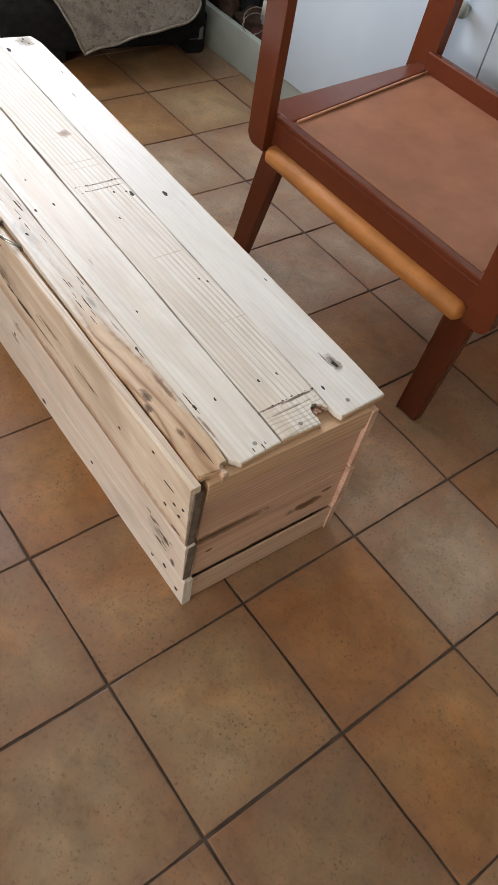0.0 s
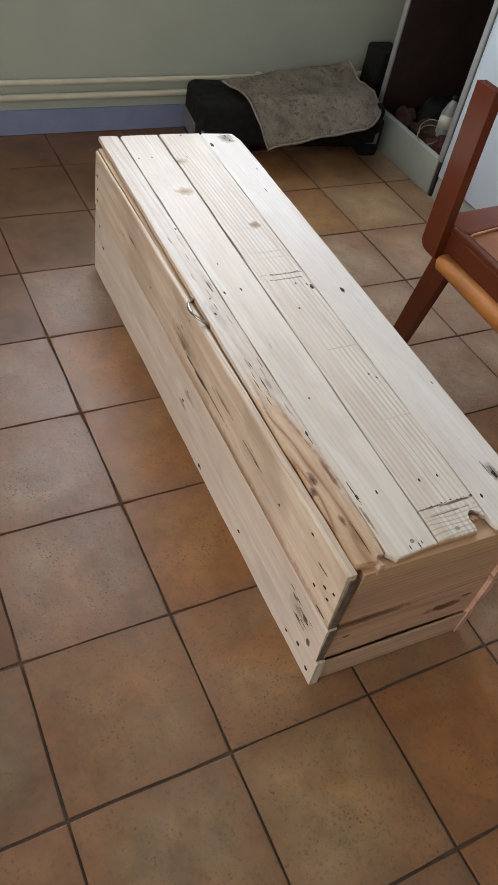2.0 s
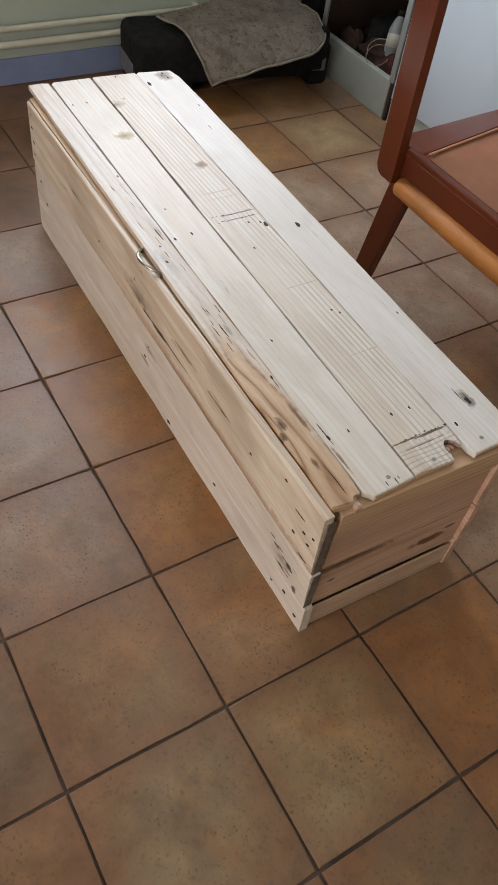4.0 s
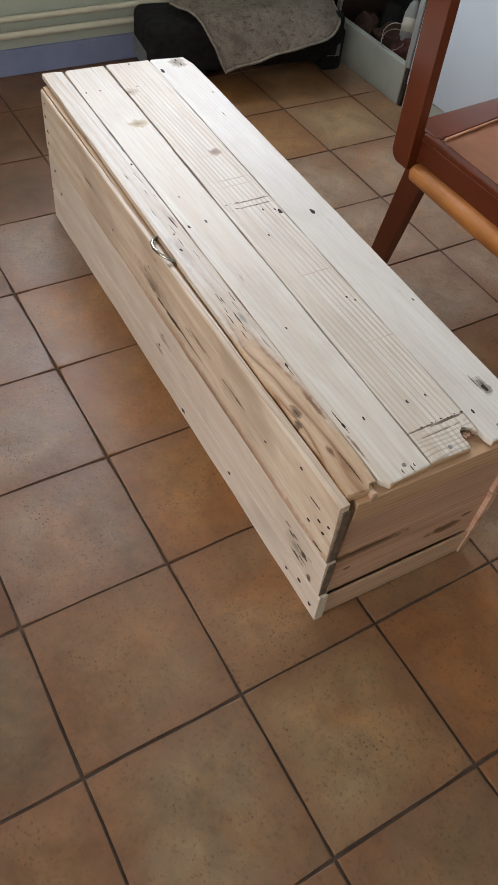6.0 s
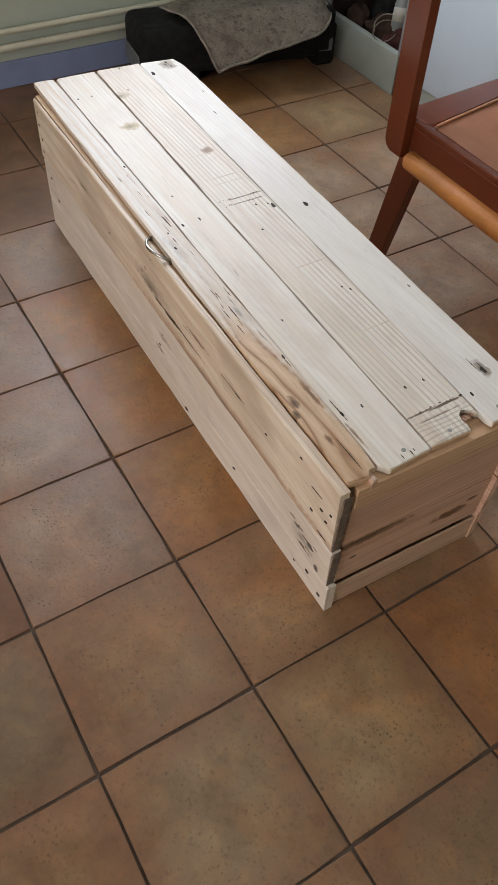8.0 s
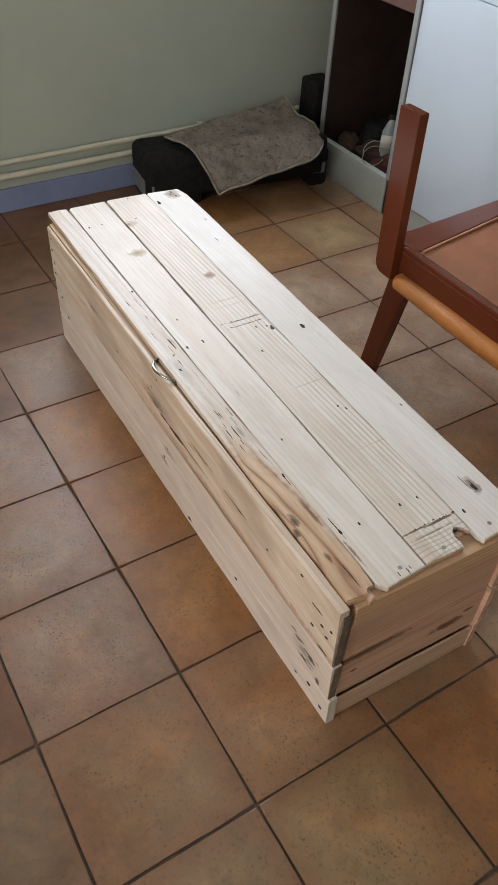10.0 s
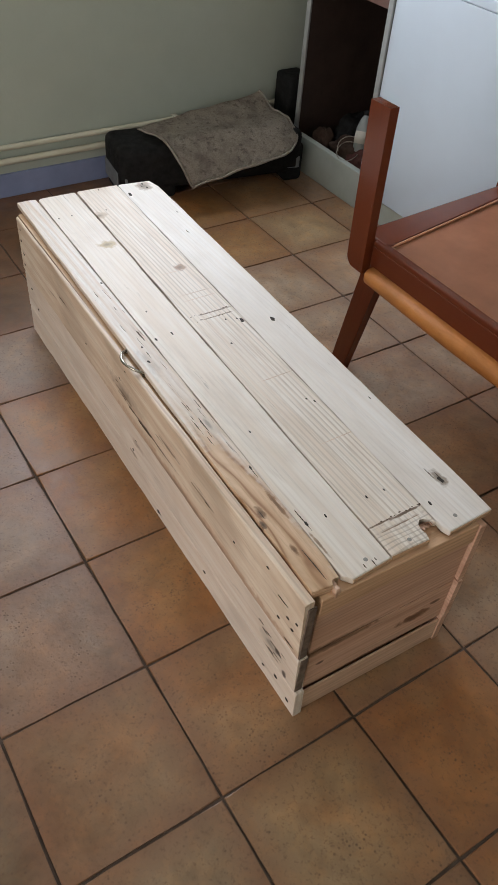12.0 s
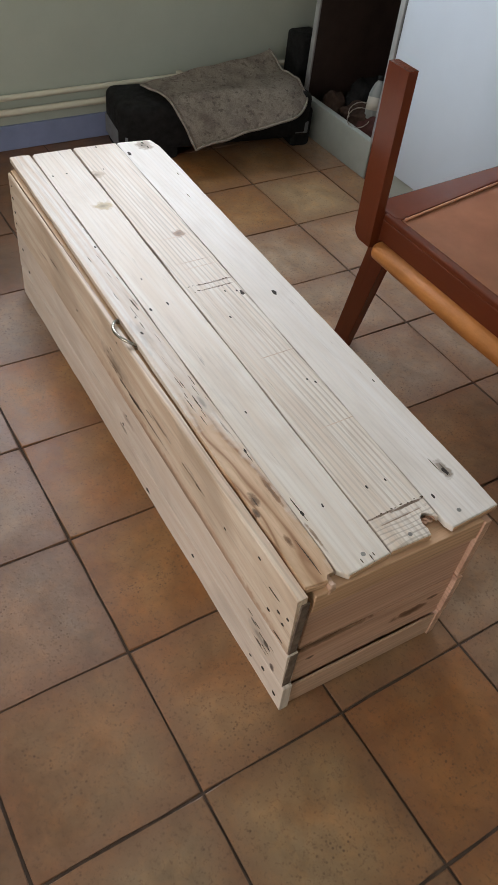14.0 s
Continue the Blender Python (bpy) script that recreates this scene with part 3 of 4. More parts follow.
# weathered ends of the two upper side boards
for k, (z0, z1) in ((1, SEAMS[1]), (2, SEAMS[2])):
    x = 0.213 - 0.045 * (z0 + z1) / 2
    bm = bmesh.new()
    box(bm, x - CX + 0.003, x - CX + 0.021, 0.0045, 0.009, z0 + 0.004, min(z1, 0.408) - 0.004, 0.001)
    part("end_grain", bm, M["end_grain"], chest, "dark weathered end grain")
# near end panel
ENDS = ((0.003, 0.079, 0.006), (0.090, 0.219, 0.011), (0.2215, 0.356, 0.012), (0.3605, 0.4145, 0.006))
for k, (z0, z1, y) in enumerate(ENDS):
    bm = bmesh.new()
    box(bm, 0.0235 - 0.02 * z0, 0.3965, y, y + (0.006, 0.016, 0.016, 0.048)[k], z0, z1, 0.002)
    for v in bm.verts:
        v.co.y -= 0.033 * v.co.x
    part("end_board", bm, M[("end_foot", "end", "end", "end_rail")[k]], chest, ("", "", "", "tan top rail of the chest end")[k])
bm = bmesh.new()
box(bm, 0.02, 0.386, 0.034, 0.05, 0.0, 0.35)
part("end_backing", bm, M["end"], chest)
for z0, z1 in SEAMS:
    bm = bmesh.new()
    box(bm, 0.054, 0.428, 1.528, 1.548, z0, min(z1, 0.404), 0.002)
    part("end_board", bm, M["end"], chest)
bm = bmesh.new()
box(bm, 0.045, 0.40, 0.05, 1.53, 0.004, 0.02)
part("bottom_board", bm, M["end"], chest)

# tan ledge between the side and the lid
bm = slab([(0.218 - CX, 0.30 - CY), (0.245 - CX, 0.30 - CY), (0.300 - CX, 1.655 - CY), (0.2485 - CX, 1.634 - CY)], 0.385, 0.4125, 0.002, 0.0008, 0.09, 71)
part("side_ledge", bm, M["ledge"], chest, "tan unbleached top edge of the side")

# pull handle of bent steel
hook_pts = []
for k in range(15):
    f = k / 14
    out = math.sin(math.pi * f) ** 0.7 * 0.03
    hook_pts.append((0.024 - out, 0.716 + 0.098 * f, 0.419 + 0.012 * math.sin(math.pi * f) ** 0.5))
bm = bmesh.new()
tube(bm, hook_pts, [0.0037] * 15, 10)
handle = part("handle", bm, M["hook"], chest, "bent steel pull handle", True)
for p in (hook_pts[0], hook_pts[-1]):
    bm = bmesh.new()
    disc(bm, (p[0], p[1], p[2] - 0.001), (0, 0, 1), 0.0055, 0.006, 12)
    part("handle_plate", bm, M["hook"], handle)

# nail holes and screws
LID_HOLES = ((0.610, 0.181, 2), (0.545, 0.142, 1), (0.444, 0.218, 0), (0.488, 0.217, 0), (0.298, 0.221, 1), (0.343, 0.220, 0), (0.525, 0.506, 0), (0.513, 0.521, 0), (0.341, 0.491, 0),
             (0.545, 0.849, 2), (0.617, 0.815, 2), (0.510, 0.870, 0), (0.537, 0.860, 0), (0.316, 0.875, 1), (0.362, 0.880, 1), (0.348, 0.991, 0), (0.261, 0.807, 1), (0.272, 0.863, 0),
             (0.470, 0.776, 0), (0.285, 0.400, 1), (0.591, 1.578, 2), (0.657, 1.630, 1), (0.661, 1.600, 1), (0.648, 1.615, 0), (0.336, 1.532, 0), (0.377, 1.532, 0), (0.483, 1.520, 0),
             (0.516, 1.650, 0), (0.643, 0.454, 0), (0.303, 1.162, 0))
LID_SCREWS = ((0.568, 0.094), (0.448, 0.093), (0.345, 0.098))
SIDE_HOLES = ((0.195, 0.390, 0), (0.118, 0.323, 0), (0.147, 0.286, 0), (0.101, 0.306, 0), (0.090, 0.341, 0), (0.186, 0.036, 0), (0.138, 0.061, 1), (0.130, 0.159, 0), (0.091, 0.035, 1),
              (0.699, 0.022, 2), (0.453, 0.055, 1), (0.838, 0.130, 1), (0.815, 0.180, 0), (0.319, 0.326, 0), (1.605, 0.381, 0), (1.610, 0.341, 1), (1.604, 0.299, 1), (1.608, 0.261, 1),
              (1.587, 0.185, 1), (1.544, 0.131, 1), (0.907, 0.400, 0), (0.843, 0.389, 0), (0.881, 0.340, 1), (1.112, 0.291, 0))


def lid_height(x, y):
    """Top of the lid board under a point."""
    f = (y - 0.08) / 1.58
    lift = -0.001 + 0.001 * ((x > 0.285 + 0.038 * f) + (x > 0.392 + 0.055 * f) + (x > 0.525 + 0.058 * f))
    return ZL1 + lift


def side_face(y, z):
    x = (0.213 - 0.045 * z) + (0.030 + 0.045 * z) * (y - 0.07) / 1.56
    return x - CX - (0.0033 if z > 0.232 else 0.0003)


for x, y, big in LID_HOLES:
    bm = bmesh.new()
    disc(bm, (x - CX, y - CY, lid_height(x, y)), (0, 0, 1), (0.0040, 0.0062, 0.0105)[big], 0.0012, 9, (0.50, 0.42, 0.45)[big], 0.35)
    part("nail_hole", bm, M["hole"], chest)
for x, y in LID_SCREWS:
    bm = bmesh.new()
    disc(bm, (x - CX, y - CY, lid_height(x, y)), (0, 0, 1), 0.0046, 0.0015, 10)
    part("screw", bm, M["screw"], chest, "sunken zinc screw")
# splinters and cracks along the weathered lid board
rr = random.Random(31)
for k in range(20):
    y = 0.50 + 0.62 * rr.random()
    x = 0.268 + 0.020 * (y - 0.5) + rr.uniform(-0.020, 0.020)
    bm = bmesh.new()
    disc(bm, (x - CX, y - CY, lid_height(0.26, y)), (0, 0, 1), rr.uniform(0.006, 0.026), 0.0011, 9, rr.uniform(0.025, 0.075), 0.5)
    part("crack", bm, M["crack"], chest)
# toothed saw marks across the ribbed board
for y, x0, x1 in ((0.916, 0.432, 0.545), (0.893, 0.436, 0.540), (0.153, 0.402, 0.528)):
    for k in range(11):
        x = x0 + (x1 - x0) * (k + rr.uniform(0.1, 0.9)) / 11
        bm = bmesh.new()
        yy = y + rr.uniform(-0.003, 0.003)
        disc(bm, (x - CX, yy - CY, lid_height(x, yy)), (0, 0, 1), rr.uniform(0.0009, 0.0020), 0.0011, 7, rr.uniform(0.9, 2.4), 0.4)
        part("saw_mark", bm, M["crack"], chest)
LID_CRACKS = ((0.298, 0.235, 0.030), (0.255, 0.135, 0.040), (0.284, 0.385, 0.018), (0.236, 0.285, 0.012), (0.640, 1.300, 0.010), (0.612, 0.186, 0.020), (0.600, 0.205, 0.016), (0.670, 1.420, 0.008), (0.334, 0.087, 0.006), (0.354, 0.085, 0.007), (0.362, 0.090, 0.004))
for x, y, half in LID_CRACKS:
    bm = bmesh.new()
    disc(bm, (x - CX, y - CY, lid_height(x, y)), (0, 0, 1), half, 0.0011, 10, 0.8 * 0.0014 / half, 0.3)
    part("crack", bm, M["crack"], chest)
SIDE_CRACKS = ((0.135, 0.354, 0.016), (0.854, 0.292, 0.026), (0.800, 0.286, 0.030), (0.740, 0.284, 0.030), (0.660, 0.321, 0.018), (0.489, 0.327, 0.018), (0.433, 0.326, 0.012), (0.895, 0.318, 0.016),
               (1.269, 0.330, 0.022), (0.105, 0.250, 0.014), (0.155, 0.165, 0.014), (0.175, 0.178, 0.008), (0.140, 0.140, 0.012), (0.165, 0.130, 0.010), (0.120, 0.175, 0.007), (0.205, 0.185, 0.008))
for k, (y, z, half) in enumerate(SIDE_CRACKS):
    bm = bmesh.new()
    disc(bm, (side_face(y, z), y - CY, z), (-1, 0, 0), half, 0.0011, 9, (0.035, 0.06, 0.045, 0.10)[k % 4], 0.4)
    part("crack", bm, M["crack"], chest)
for y, z, big in SIDE_HOLES:
    bm = bmesh.new()
    disc(bm, (side_face(y, z), y - CY, z), (-1, 0, 0), (0.0042, 0.0065, 0.0105)[big], 0.0012, 9, 0.55, 0.3)
    part("nail_hole", bm, M["hole"], chest)

# ---------------------------------------------------------------- the chair
chair = thing("armchair", (1.06, 0.6, 0), "reddish stained wooden armchair frame with tan leather seat", "chair")


def chair_bar(name, a, b, width, depth, across, key="chair", bevel=0.005):
    bm = bmesh.new()
    o = Vector((1.06, 0.6, 0))
    beam(bm, Vector(a) - o, Vector(b) - o, width, depth, across, bevel)
    return part(name, bm, M[key], chair)


YL, YR = 0.992, 0.148
XB = 1.655
for y, inward in ((YL, -1), (YR, 1)):
    # front post with a rounded foot
    bm = bmesh.new()
    y0 = y - 0.6
    prof = [(y0 - 0.036, 0.375), (y0 + 0.004, 0.375)]
    for s in range(1, 9):
        a = math.pi * 0.5 * s / 8
        prof.append((y0 + 0.036 - 0.032 * (1 - math.sin(a)), 0.375 + 0.032 * (1 - math.cos(a))))
    prof += [(y0 + 0.038, 0.85), (y0 - 0.038, 0.85)]
    if inward > 0:
        prof = [(2 * y0 - a, z) for a, z in prof]
    low = [bm.verts.new((-0.030, a, z)) for a, z in prof]
    high = [bm.verts.new((0.0, a, z)) for a, z in prof]
    bm.faces.new(low)
    bm.faces.new(high[::-1])
    for q in range(len(prof)):
        bm.faces.new((low[q], low[(q + 1) % len(prof)], high[(q + 1) % len(prof)], high[q]))
    for v in bm.verts:
        v.co.x -= 0.02 * (v.co.z - 0.38)
    bmesh.ops.bevel(bm, geom=[e for e in bm.edges if len(e.link_faces) == 2 and e.calc_face_angle() > 0.8], offset=0.004, segments=2, affect="EDGES")
    part("front_post", bm, M["chair"], chair)
    # splayed front leg, wider at its head
    yc = y + inward * (0.072 if inward > 0 else 0.022) - 0.6
    bm = bmesh.new()
    splay = 0.030 if inward < 0 else 0.0
    beam(bm, (0.002 - 0.3 * splay, yc + splay, 0.0), (0.052, yc, 0.42), 0.066, 0.030, (0, 1, 0), 0)
    for v in bm.verts:
        v.co.z = max(v.co.z, 0.0)
        if v.co.z > 0.2:
            v.co.y = yc + (v.co.y - yc) * 1.25
    bmesh.ops.bevel(bm, geom=bm.edges[:], offset=0.005, segments=3, affect="EDGES", profile=0.5)
    part("front_leg", bm, M["chair"], chair)
    ys = y if inward < 0 else y + 0.03
    chair_bar("rear_post", (XB + 0.02, ys + 0.026, 0.36), (XB + 0.03, ys + 0.006, 0.88), 0.082, 0.034, (0, 1, 0))
    chair_bar("rear_leg", (XB + 0.03, ys, 0.0), (XB + 0.016, ys, 0.40), 0.06, 0.03, (0, 1, 0))
    # flat arm-like side rail, wide and rounded at its front end
    outer, wide, slim = (ys + 0.028, 0.912, 0.967) if inward < 0 else (ys - 0.028, YR + 0.075, YR + 0.062)
    rail = [(1.066, outer), (XB + 0.01, outer), (XB + 0.01, slim), (1.12, wide + 0.006 * -inward), (1.090, wide), (1.070, wide + 0.012 * -inward)]
    bm = slab([(x - 1.06, yy - 0.6) for x, yy in rail], 0.425, 0.475, 0)
    bmesh.ops.bevel(bm, geom=bm.edges[:], offset=0.007, segments=3, affect="EDGES", profile=0.5)
    for v in bm.verts:
        v.co.z += 0.055 * max(0.0, v.co.x)
    part("side_rail", bm, M["chair_h"], chair)
chair_bar("front_rail", (1.074, YR + 0.035, 0.432), (1.074, YL - 0.034, 0.432), 0.082, 0.028, (0, 0, 1), "chair_h")
chair_bar("rail_bead", (1.0585, YR + 0.038, 0.456), (1.0585, YL - 0.037, 0.456), 0.006, 0.006, (0, 0, 1), "chair_h", 0.002)
chair_bar("rear_rail", (XB + 0.004, YR + 0.03, 0.51), (XB + 0.004, YL - 0.01, 0.51), 0.09, 0.028, (0, 0, 1), "chair_h")
bm = bmesh.new()
tube(bm, [(-0.004, -0.395, 0.370), (-0.004, -0.384, 0.370), (-0.005, 0.0, 0.367), (-0.004, 0.340, 0.370), (-0.004, 0.352, 0.370)], [0.016, 0.027, 0.029, 0.027, 0.016], 20)
part("leather_roll", bm, M["roll"], chair, "orange tan leather roll under the front rail", True)
bm = bmesh.new()
N = 16
grid = [[bm.verts.new((0.022 + 0.572 * i / N, -0.402 + (0.711 + 0.058 * i / N) * j / N, 0.474 + 0.026 * i / N - 0.010 * math.sin(math.pi * i / N) * math.sin(math.pi * j / N))) for j in range(N + 1)] for i in range(N + 1)]
for i in range(N):
    for j in range(N):
        bm.faces.new((grid[i][j], grid[i + 1][j], grid[i + 1][j + 1], grid[i][j + 1]))
bmesh.ops.solidify(bm, geom=bm.faces[:], thickness=0.02)
seat = part("seat", bm, M["seat"], chair, "tan leather seat", True)
for track in ([(0.030, 0.303), (0.594, 0.361)],):
    bm = bmesh.new()
    (xa, ya), (xb, yb) = track
    tube(bm, [(xa + (xb - xa) * q / 8, ya + (yb - ya) * q / 8, 0.476 + 0.026 * (xa + (xb - xa) * q / 8) / 0.572 + 0.001) for q in range(9)], 0.0036, 8)
    part("piping", bm, M["seat"], seat, "tan leather piping", True)

# ---------------------------------------------------------------- cupboards along the east wall
XF = 1.79
open_unit = thing("open_cabinet", (XF, 2.07, 0), "open dark cabinet with grey edge trim and clutter inside", "cabinet")


def unit_part(parent, origin, name, b, key, bevel=0.0015, label=""):
    bm = bmesh.new()
    box(bm, b[0] - origin[0], b[1] - origin[0], b[2] - origin[1], b[3] - origin[1], b[4], b[5], bevel)
    return part(name, bm, M[key], parent, label)


o = (XF, 2.07)
unit_part(open_unit, o, "base_front", (XF, XF + 0.03, 1.852, 2.322, 0.0, 0.158), "plinth", 0.003, "grey white base board")
unit_part(open_unit, o, "bottom_panel", (XF + 0.03, 2.388, 1.852, 2.32, 0.09, 0.108), "dark_board")
unit_part(open_unit, o, "side_panel", (XF + 0.004, 2.40, 2.322, 2.340, 0.0, 1.38), "dark_board")
unit_part(open_unit, o, "side_panel", (XF + 0.004, 2.40, 1.834, 1.850, 0.0, 1.38), "dark_board")
unit_part(open_unit, o, "back_panel", (2.388, 2.40, 1.85, 2.322, 0.108, 1.38), "dark_board")
unit_part(open_unit, o, "edge_trim", (XF - 0.008, XF + 0.003, 2.318, 2.344, 0.0, 1.38), "trim", 0.003)
unit_part(open_unit, o, "edge_trim", (XF - 0.008, XF + 0.003, 1.826, 1.852, 0.158, 1.38), "trim", 0.003)
# Unseen top over raised sides, added to keep light out of the cabinet.
unit_part(open_unit, o, "top_panel", (XF + 0.004, 2.40, 1.834, 2.340, 1.382, 1.40), "dark_board")
unit_part(open_unit, o, "shelf_lip", (XF + 0.006, XF + 0.026, 1.853, 2.32, 0.783, 0.848), "shelf_wood", 0.002, "brown wooden shelf edge")
unit_part(open_unit, o, "shelf", (XF + 0.028, 2.386, 1.853, 2.32, 0.815, 0.838), "shelf_wood", 0.002)
papers = thing("paper_stack", (XF + 0.11, 2.00, 0.8385), "loose stack of white papers on the cabinet shelf", "paper")
for k in range(4):
    bm = bmesh.new()
    box(bm, -0.09 + 0.006 * k, 0.10 - 0.004 * k, -0.13 + 0.012 * k, 0.10 + 0.008 * k, 0.006 * k, 0.006 * k + 0.0055, 0.001)
    part("sheet", bm, M["paper"], papers)

bottle = thing("plastic_bottle", (1.895, 1.995, 0.178), "grey white plastic bottle tilted among the clutter", "bottle")
bottle.rotation_euler = (radians(-14), radians(16), 0)
bm = bmesh.new()
tube(bm, [(0, 0, 0.0), (0, 0, 0.004), (0, 0, 0.10), (0, 0, 0.135), (0, 0, 0.15), (0, 0, 0.152)], [0.030, 0.034, 0.034, 0.022, 0.012, 0.011], 18)
part("body", bm, M["bottle"], bottle, smooth=True)
bm = bmesh.new()
tube(bm, [(0, 0, 0.150), (0, 0, 0.153), (0, 0, 0.168), (0, 0, 0.171)], [0.011, 0.015, 0.015, 0.011], 14)
part("cap", bm, M["black"], bottle, smooth=True)
bm = bmesh.new()
tube(bm, [(0, 0, 0.035), (0, 0, 0.0351), (0, 0, 0.085), (0, 0, 0.0851)], [0.034, 0.0347, 0.0347, 0.034], 18)
part("label", bm, M["paper"], bottle, "pale blank label", True)


def lump(name, place, size, key, label, category, seed, dent=0.35):
    ob = thing(name, place, label, category)
    bm = bmesh.new()
    bmesh.ops.create_icosphere(bm, subdivisions=4, radius=1.0)
    for v in bm.verts:
        n = v.co.normalized()
        d = 1.0 + dent * noise.noise(n * 1.6 + Vector((seed, 0, 0))) + dent * 0.5 * abs(noise.noise(n * 5 + Vector((0, seed, 0))))
        v.co = Vector((n.x * size[0], n.y * size[1], max(n.z, -0.55) * size[2])) * d
    low = min(v.co.z for v in bm.verts)
    for v in bm.verts:
        v.co.z -= low
    part("cloth", bm, M[key], ob, smooth=True)
    return ob


lump("cloth_bundle", (1.90, 2.07, 0.109), (0.07, 0.09, 0.055), "brown_cloth", "dark brown crumpled cloth bundle on the cabinet floor", "cloth", 3.1)
lump("cloth_bundle", (1.90, 1.97, 0.109), (0.06, 0.09, 0.05), "red_cloth", "dull reddish brown crumpled cloth bundle on the cabinet floor", "cloth", 7.7)
lump("cloth_bundle", (2.05, 2.20, 0.109), (0.12, 0.08, 0.08), "black", "black crumpled bag at the back of the cabinet", "bag", 5.2)
lump("cloth_bundle", (1.87, 2.22, 0.109), (0.04, 0.06, 0.06), "brown_cloth", "brown crumpled cloth bundle by the cabinet side", "cloth", 9.4)
cable = thing("cable_loop", (1.85, 2.02, 0.15), "pale thin cable coiled in a loop", "cable")
bm = bmesh.new()
tube(bm, [(0.05 * math.cos(0.4 * k), 0.05 * math.sin(0.4 * k), 0.022 + 0.03 * math.sin(0.4 * k + 1) + 0.0015 * k) for k in range(24)], 0.0022, 8)
part("cord", bm, M["binding"], cable, smooth=True)
card = thing("paper_scrap", (1.93, 2.06, 0.205), "small white paper scrap on the clutter", "paper")
bm = bmesh.new()
box(bm, -0.02, 0.02, -0.022, 0.022, 0.0, 0.003, 0.001)
for v in bm.verts:
    v.co.z += 0.3 * (v.co.x + 0.02)
part("sheet", bm, M["paper"], card)

white_unit = thing("white_cabinet", (XF, 1.2, 0), "white laminate base cabinet with round knobs", "cabinet")
o = (XF, 1.2)
unit_part(white_unit, o, "body", (XF + 0.02, 2.40, -0.6, 1.824, 0.09, 0.898), "cabinet")
unit_part(white_unit, o, "plinth", (XF + 0.006, XF + 0.024, -0.6, 1.824, 0.0, 0.096), "plinth")
door = unit_part(white_unit, o, "door", (XF, XF + 0.019, 0.885, 1.823, 0.10, 0.8985), "cabinet", 0.001)
door2 = unit_part(white_unit, o, "door", (XF, XF + 0.019, -0.05, 0.880, 0.10, 0.8985), "cabinet", 0.001)
unit_part(white_unit, o, "door", (XF, XF + 0.019, -0.6, -0.055, 0.10, 0.8985), "cabinet", 0.001)


def knob(parent, y, z, key, r):
    bm = bmesh.new()
    tube(bm, [(0, y - 1.2, z), (-0.014, y - 1.2, z), (-0.018, y - 1.2, z), (-0.026, y - 1.2, z), (-0.033, y - 1.2, z), (-0.036, y - 1.2, z)], [r * 0.45, r * 0.45, r * 0.8, r, r * 0.85, r * 0.4], 16)
    part("knob", bm, M[key], parent, smooth=True)


knob(door, 1.0, 0.653, "plinth", 0.026)
knob(door, 1.178, 0.784, "black", 0.019)
bm = bmesh.new()
box(bm, XF - 0.001, ROOM_E - 0.002, -0.62, 1.824, 0.900, 0.935, 0.004)
worktop = tagged(part("worktop", bm, M["cabinet"]), "white laminate worktop over the base cabinets", "worktop")

# ---------------------------------------------------------------- black step bench with a worn mat on it
case = thing("step_bench", (1.355, 2.402, 0), "low black step bench with grey end panels against the wall", "bench")
case.rotation_euler = (0, 0, radians(-8))
bm = bmesh.new()
# Black body reaches down between the legs, where its lower part stands for shade.
box(bm, -0.45, 0.40, -0.165, 0.072, 0.04, 0.232, 0.035, 4)
part("platform", bm, M["black"], case, smooth=True)
for x, w in ((-0.44, 0.24), (0.315, 0.095)):
    bm = bmesh.new()
    box(bm, x, x + w, -0.158, 0.068, 0.0, 0.17, 0.02, 3)
    leg = part("leg", bm, M["black"], case)
    bm = bmesh.new()
    box(bm, x + 0.008, x + w - 0.02 - 0.1 * (w > 0.2), -0.164, -0.150, 0.062, 0.115, 0.006)
    part("end_panel", bm, M["grey_panel"], leg, "grey plastic panel")
bm = bmesh.new()
box(bm, -0.454, -0.444, -0.13, 0.05, 0.05, 0.125, 0.005)
part("end_panel", bm, M["grey_panel"], case, "grey plastic panel")

rug = thing("worn_mat", (1.35, 2.3, 0.248), "worn grey brown pile mat draped over the black step bench", "mat")
bm = bmesh.new()
NX, NY = 34, 26
verts = {}
for i in range(NX + 1):
    for j in range(NY + 1):
        u, v = i / NX, j / NY
        x = -0.30 + 0.63 * u + (0.105 * v - 0.02) * (1 - u) + 0.02 * v * u
        y = 0.12 - 0.32 * v + 0.08 * u * (1 - v) + 0.012 * math.sin(6 * u)
        blunt = max(0.0, 0.22 - u) / 0.22 * max(0.0, v - 0.75) / 0.25
        y += 0.035 * blunt
        round_off = max(0.0, u - 0.72) / 0.28
        y += 0.11 * round_off ** 2.2 * v ** 1.5
        fold = max(0.0, v - 0.42 - 0.30 * u) / (0.58 - 0.30 * u)
        z = 0.010 - 0.158 * fold ** 1.25 * (1.0 - 0.72 * u ** 0.8) + 0.010 * noise.noise((u * 5, v * 5, 0.3)) + 0.045 * max(0.0, 0.30 - v) / 0.3 * u
        verts[i, j] = bm.verts.new((x, y, z))
for i in range(NX):
    for j in range(NY):
        bm.faces.new((verts[i, j], verts[i + 1, j], verts[i + 1, j + 1], verts[i, j + 1]))
rim_at = {k: v.co.copy() for k, v in verts.items()}
bmesh.ops.solidify(bm, geom=bm.faces[:], thickness=0.012)
part("mat_fabric", bm, M["mat"], rug, smooth=True)
edge = [(0, j) for j in range(NY + 1)] + [(i, NY) for i in range(1, NX + 1)] + [(NX, j) for j in range(NY - 1, -1, -1)]
bm = bmesh.new()
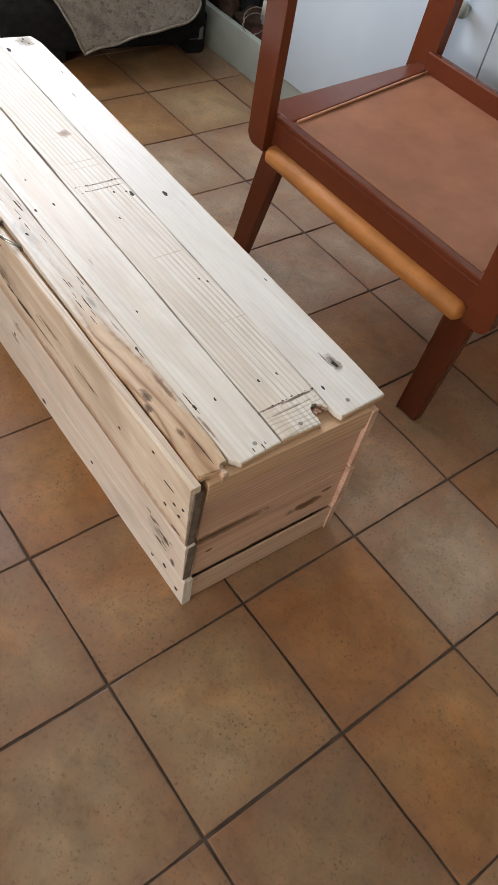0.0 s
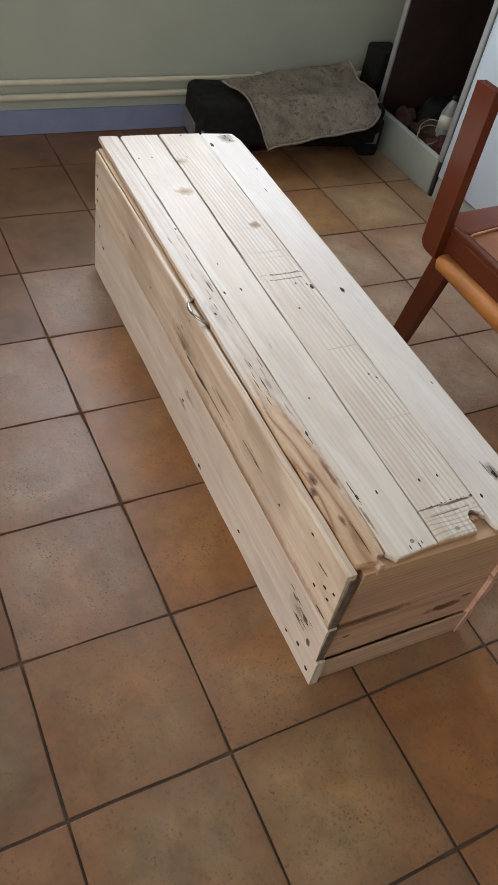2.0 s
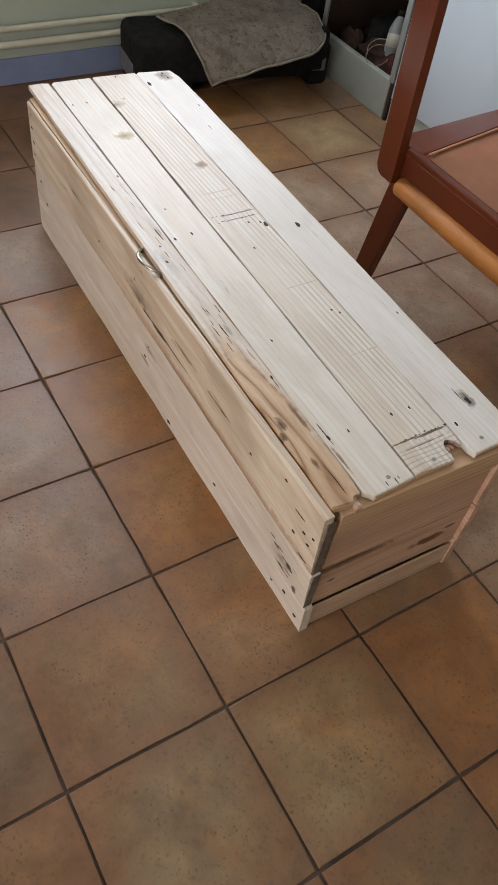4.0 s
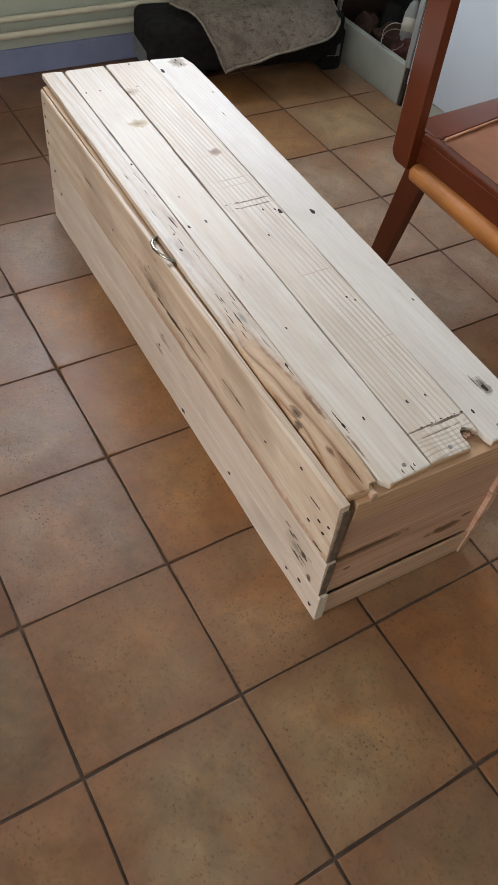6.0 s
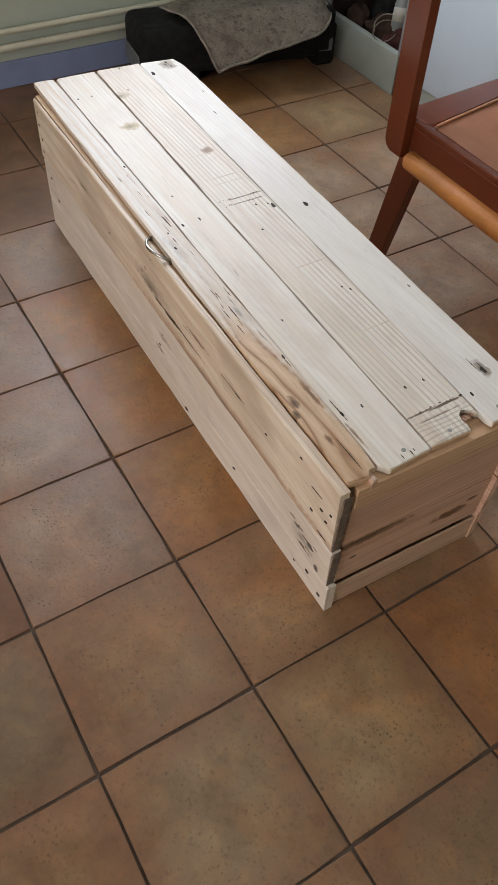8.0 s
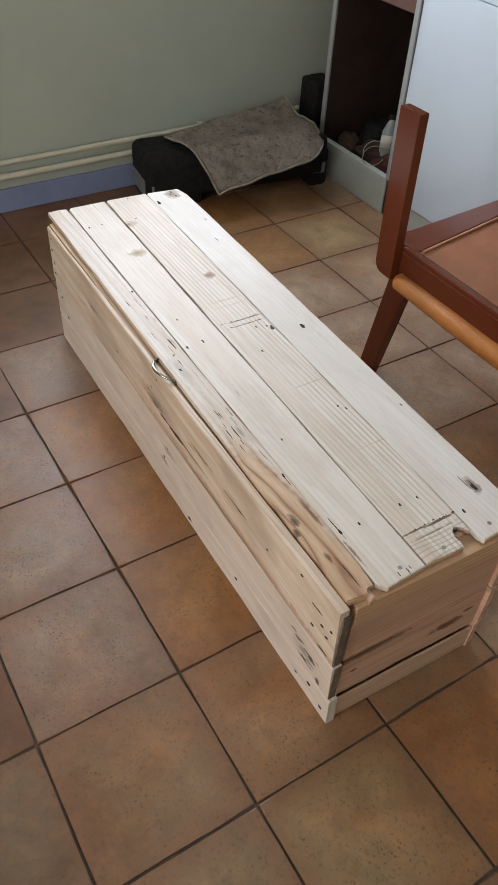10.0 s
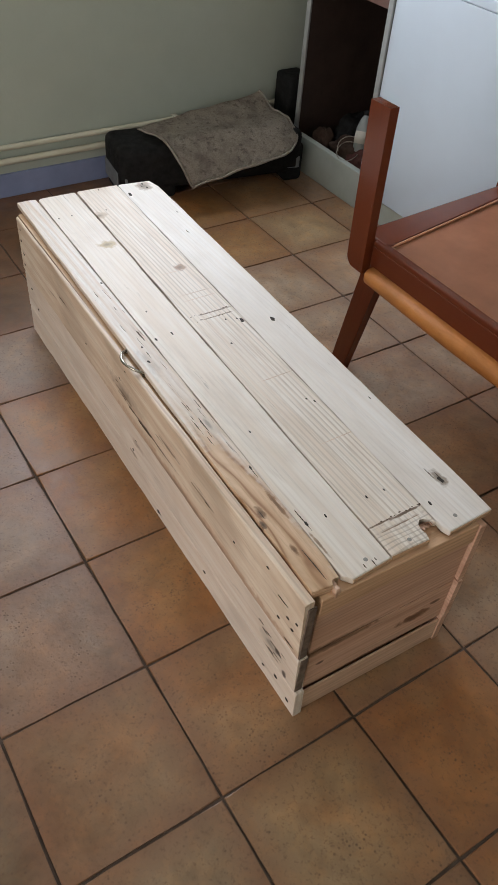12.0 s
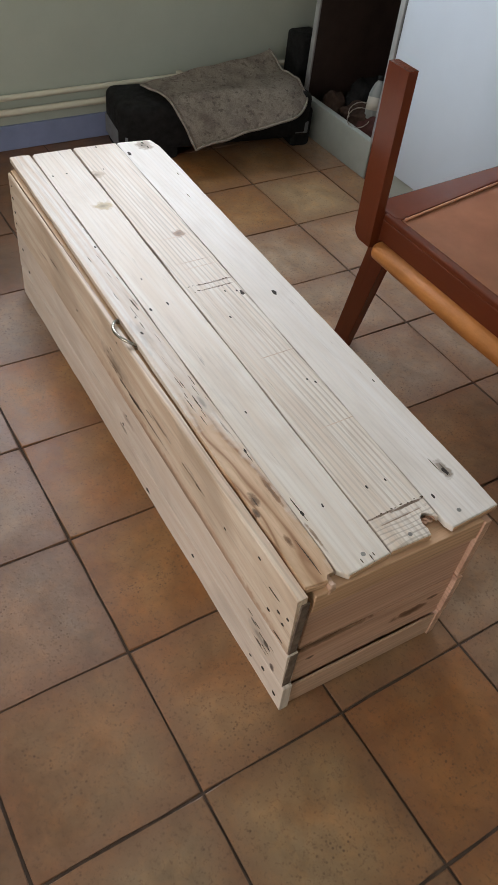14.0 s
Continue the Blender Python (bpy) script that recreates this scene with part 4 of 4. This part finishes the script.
tube(bm, [rim_at[k] for k in edge], 0.005, 8)
part("edge_binding", bm, M["binding"], rug, "pale stitched edge binding", True)

tower = thing("black_box", (1.815, 2.47, 0), "tall narrow black box in the corner beside the cabinet", "box")
bm = bmesh.new()
box(bm, -0.015, 0.11, -0.05, 0.08, 0.0, 0.365, 0.018, 4)
part("body", bm, M["black"], tower, smooth=True)

# ---------------------------------------------------------------- floor tiles
TP = 0.33


def tile_mesh(seed):
    half = TP / 2 - 0.0030
    corners = [(-half, -half), (half, -half), (half, half), (-half, half)]
    bm = slab(corners, -0.009, 0.0, 0, 0.0013, 0.08, seed + 50)
    top = max(bm.faces, key=lambda f: f.calc_center_median().z)
    bmesh.ops.bevel(bm, geom=list(top.edges), offset=0.0036, segments=2, affect="EDGES", profile=0.5)
    bmesh.ops.recalc_face_normals(bm, faces=bm.faces)
    me = bpy.data.meshes.new("tile")
    bm.to_mesh(me)
    bm.free()
    me.materials.append(M["tile"])
    return me


TILE_MESHES = [tile_mesh(k) for k in range(5)]
# Tile colours; d, f, h and m are darkened for shade as well.
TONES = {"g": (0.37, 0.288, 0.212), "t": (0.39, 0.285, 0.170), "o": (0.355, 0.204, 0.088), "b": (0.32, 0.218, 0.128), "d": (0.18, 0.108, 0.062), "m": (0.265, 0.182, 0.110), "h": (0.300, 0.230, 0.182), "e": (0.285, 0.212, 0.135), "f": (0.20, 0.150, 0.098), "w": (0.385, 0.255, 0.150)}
# Dark tones by the north wall and at left put shade into the colour.
TONE_AND_SHADE = {(0, -1): "t", (-1, -1): "e", (-2, 0): "f", (-2, 1): "d", (-2, -1): "m", (-2, 2): "b", (-1, 0): "m", (-1, 1): "h", (-1, 2): "h", (-1, 3): "h", (0, 0): "w", (0, 1): "o", (0, 2): "o", (0, 3): "o",
         # Orange tones round the chest add its shadow; greys by the chair add sheen.
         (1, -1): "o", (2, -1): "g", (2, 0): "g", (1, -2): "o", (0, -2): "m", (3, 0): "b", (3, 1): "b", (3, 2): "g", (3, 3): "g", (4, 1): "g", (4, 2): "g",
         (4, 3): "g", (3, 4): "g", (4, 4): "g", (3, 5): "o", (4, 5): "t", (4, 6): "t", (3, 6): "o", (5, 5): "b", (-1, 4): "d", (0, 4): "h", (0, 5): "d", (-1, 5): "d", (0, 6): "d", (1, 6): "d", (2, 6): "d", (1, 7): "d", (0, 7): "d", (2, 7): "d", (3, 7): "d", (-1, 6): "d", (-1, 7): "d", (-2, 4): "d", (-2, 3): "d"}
rng = random.Random(11)
for i in range(-12, 8):
    for j in range(-8, 8):
        x, y = (i + 0.5) * TP, (j + 0.5) * TP
        if x < ROOM_W - 0.1 or x > ROOM_E + 0.1 or y < ROOM_S - 0.1 or y > ROOM_N + 0.1:
            continue
        t = new("tile", TILE_MESHES[rng.randrange(5)])
        t.parent = floor
        quarter = rng.randrange(4)
        t.location = (x + rng.uniform(-0.0008, 0.0008), y + rng.uniform(-0.0008, 0.0008), rng.uniform(-0.0006, 0.0006))
        t.rotation_euler = (0, 0, quarter * math.pi / 2)
        tone = TONES[TONE_AND_SHADE.get((i, j), rng.choice("gtob"))]
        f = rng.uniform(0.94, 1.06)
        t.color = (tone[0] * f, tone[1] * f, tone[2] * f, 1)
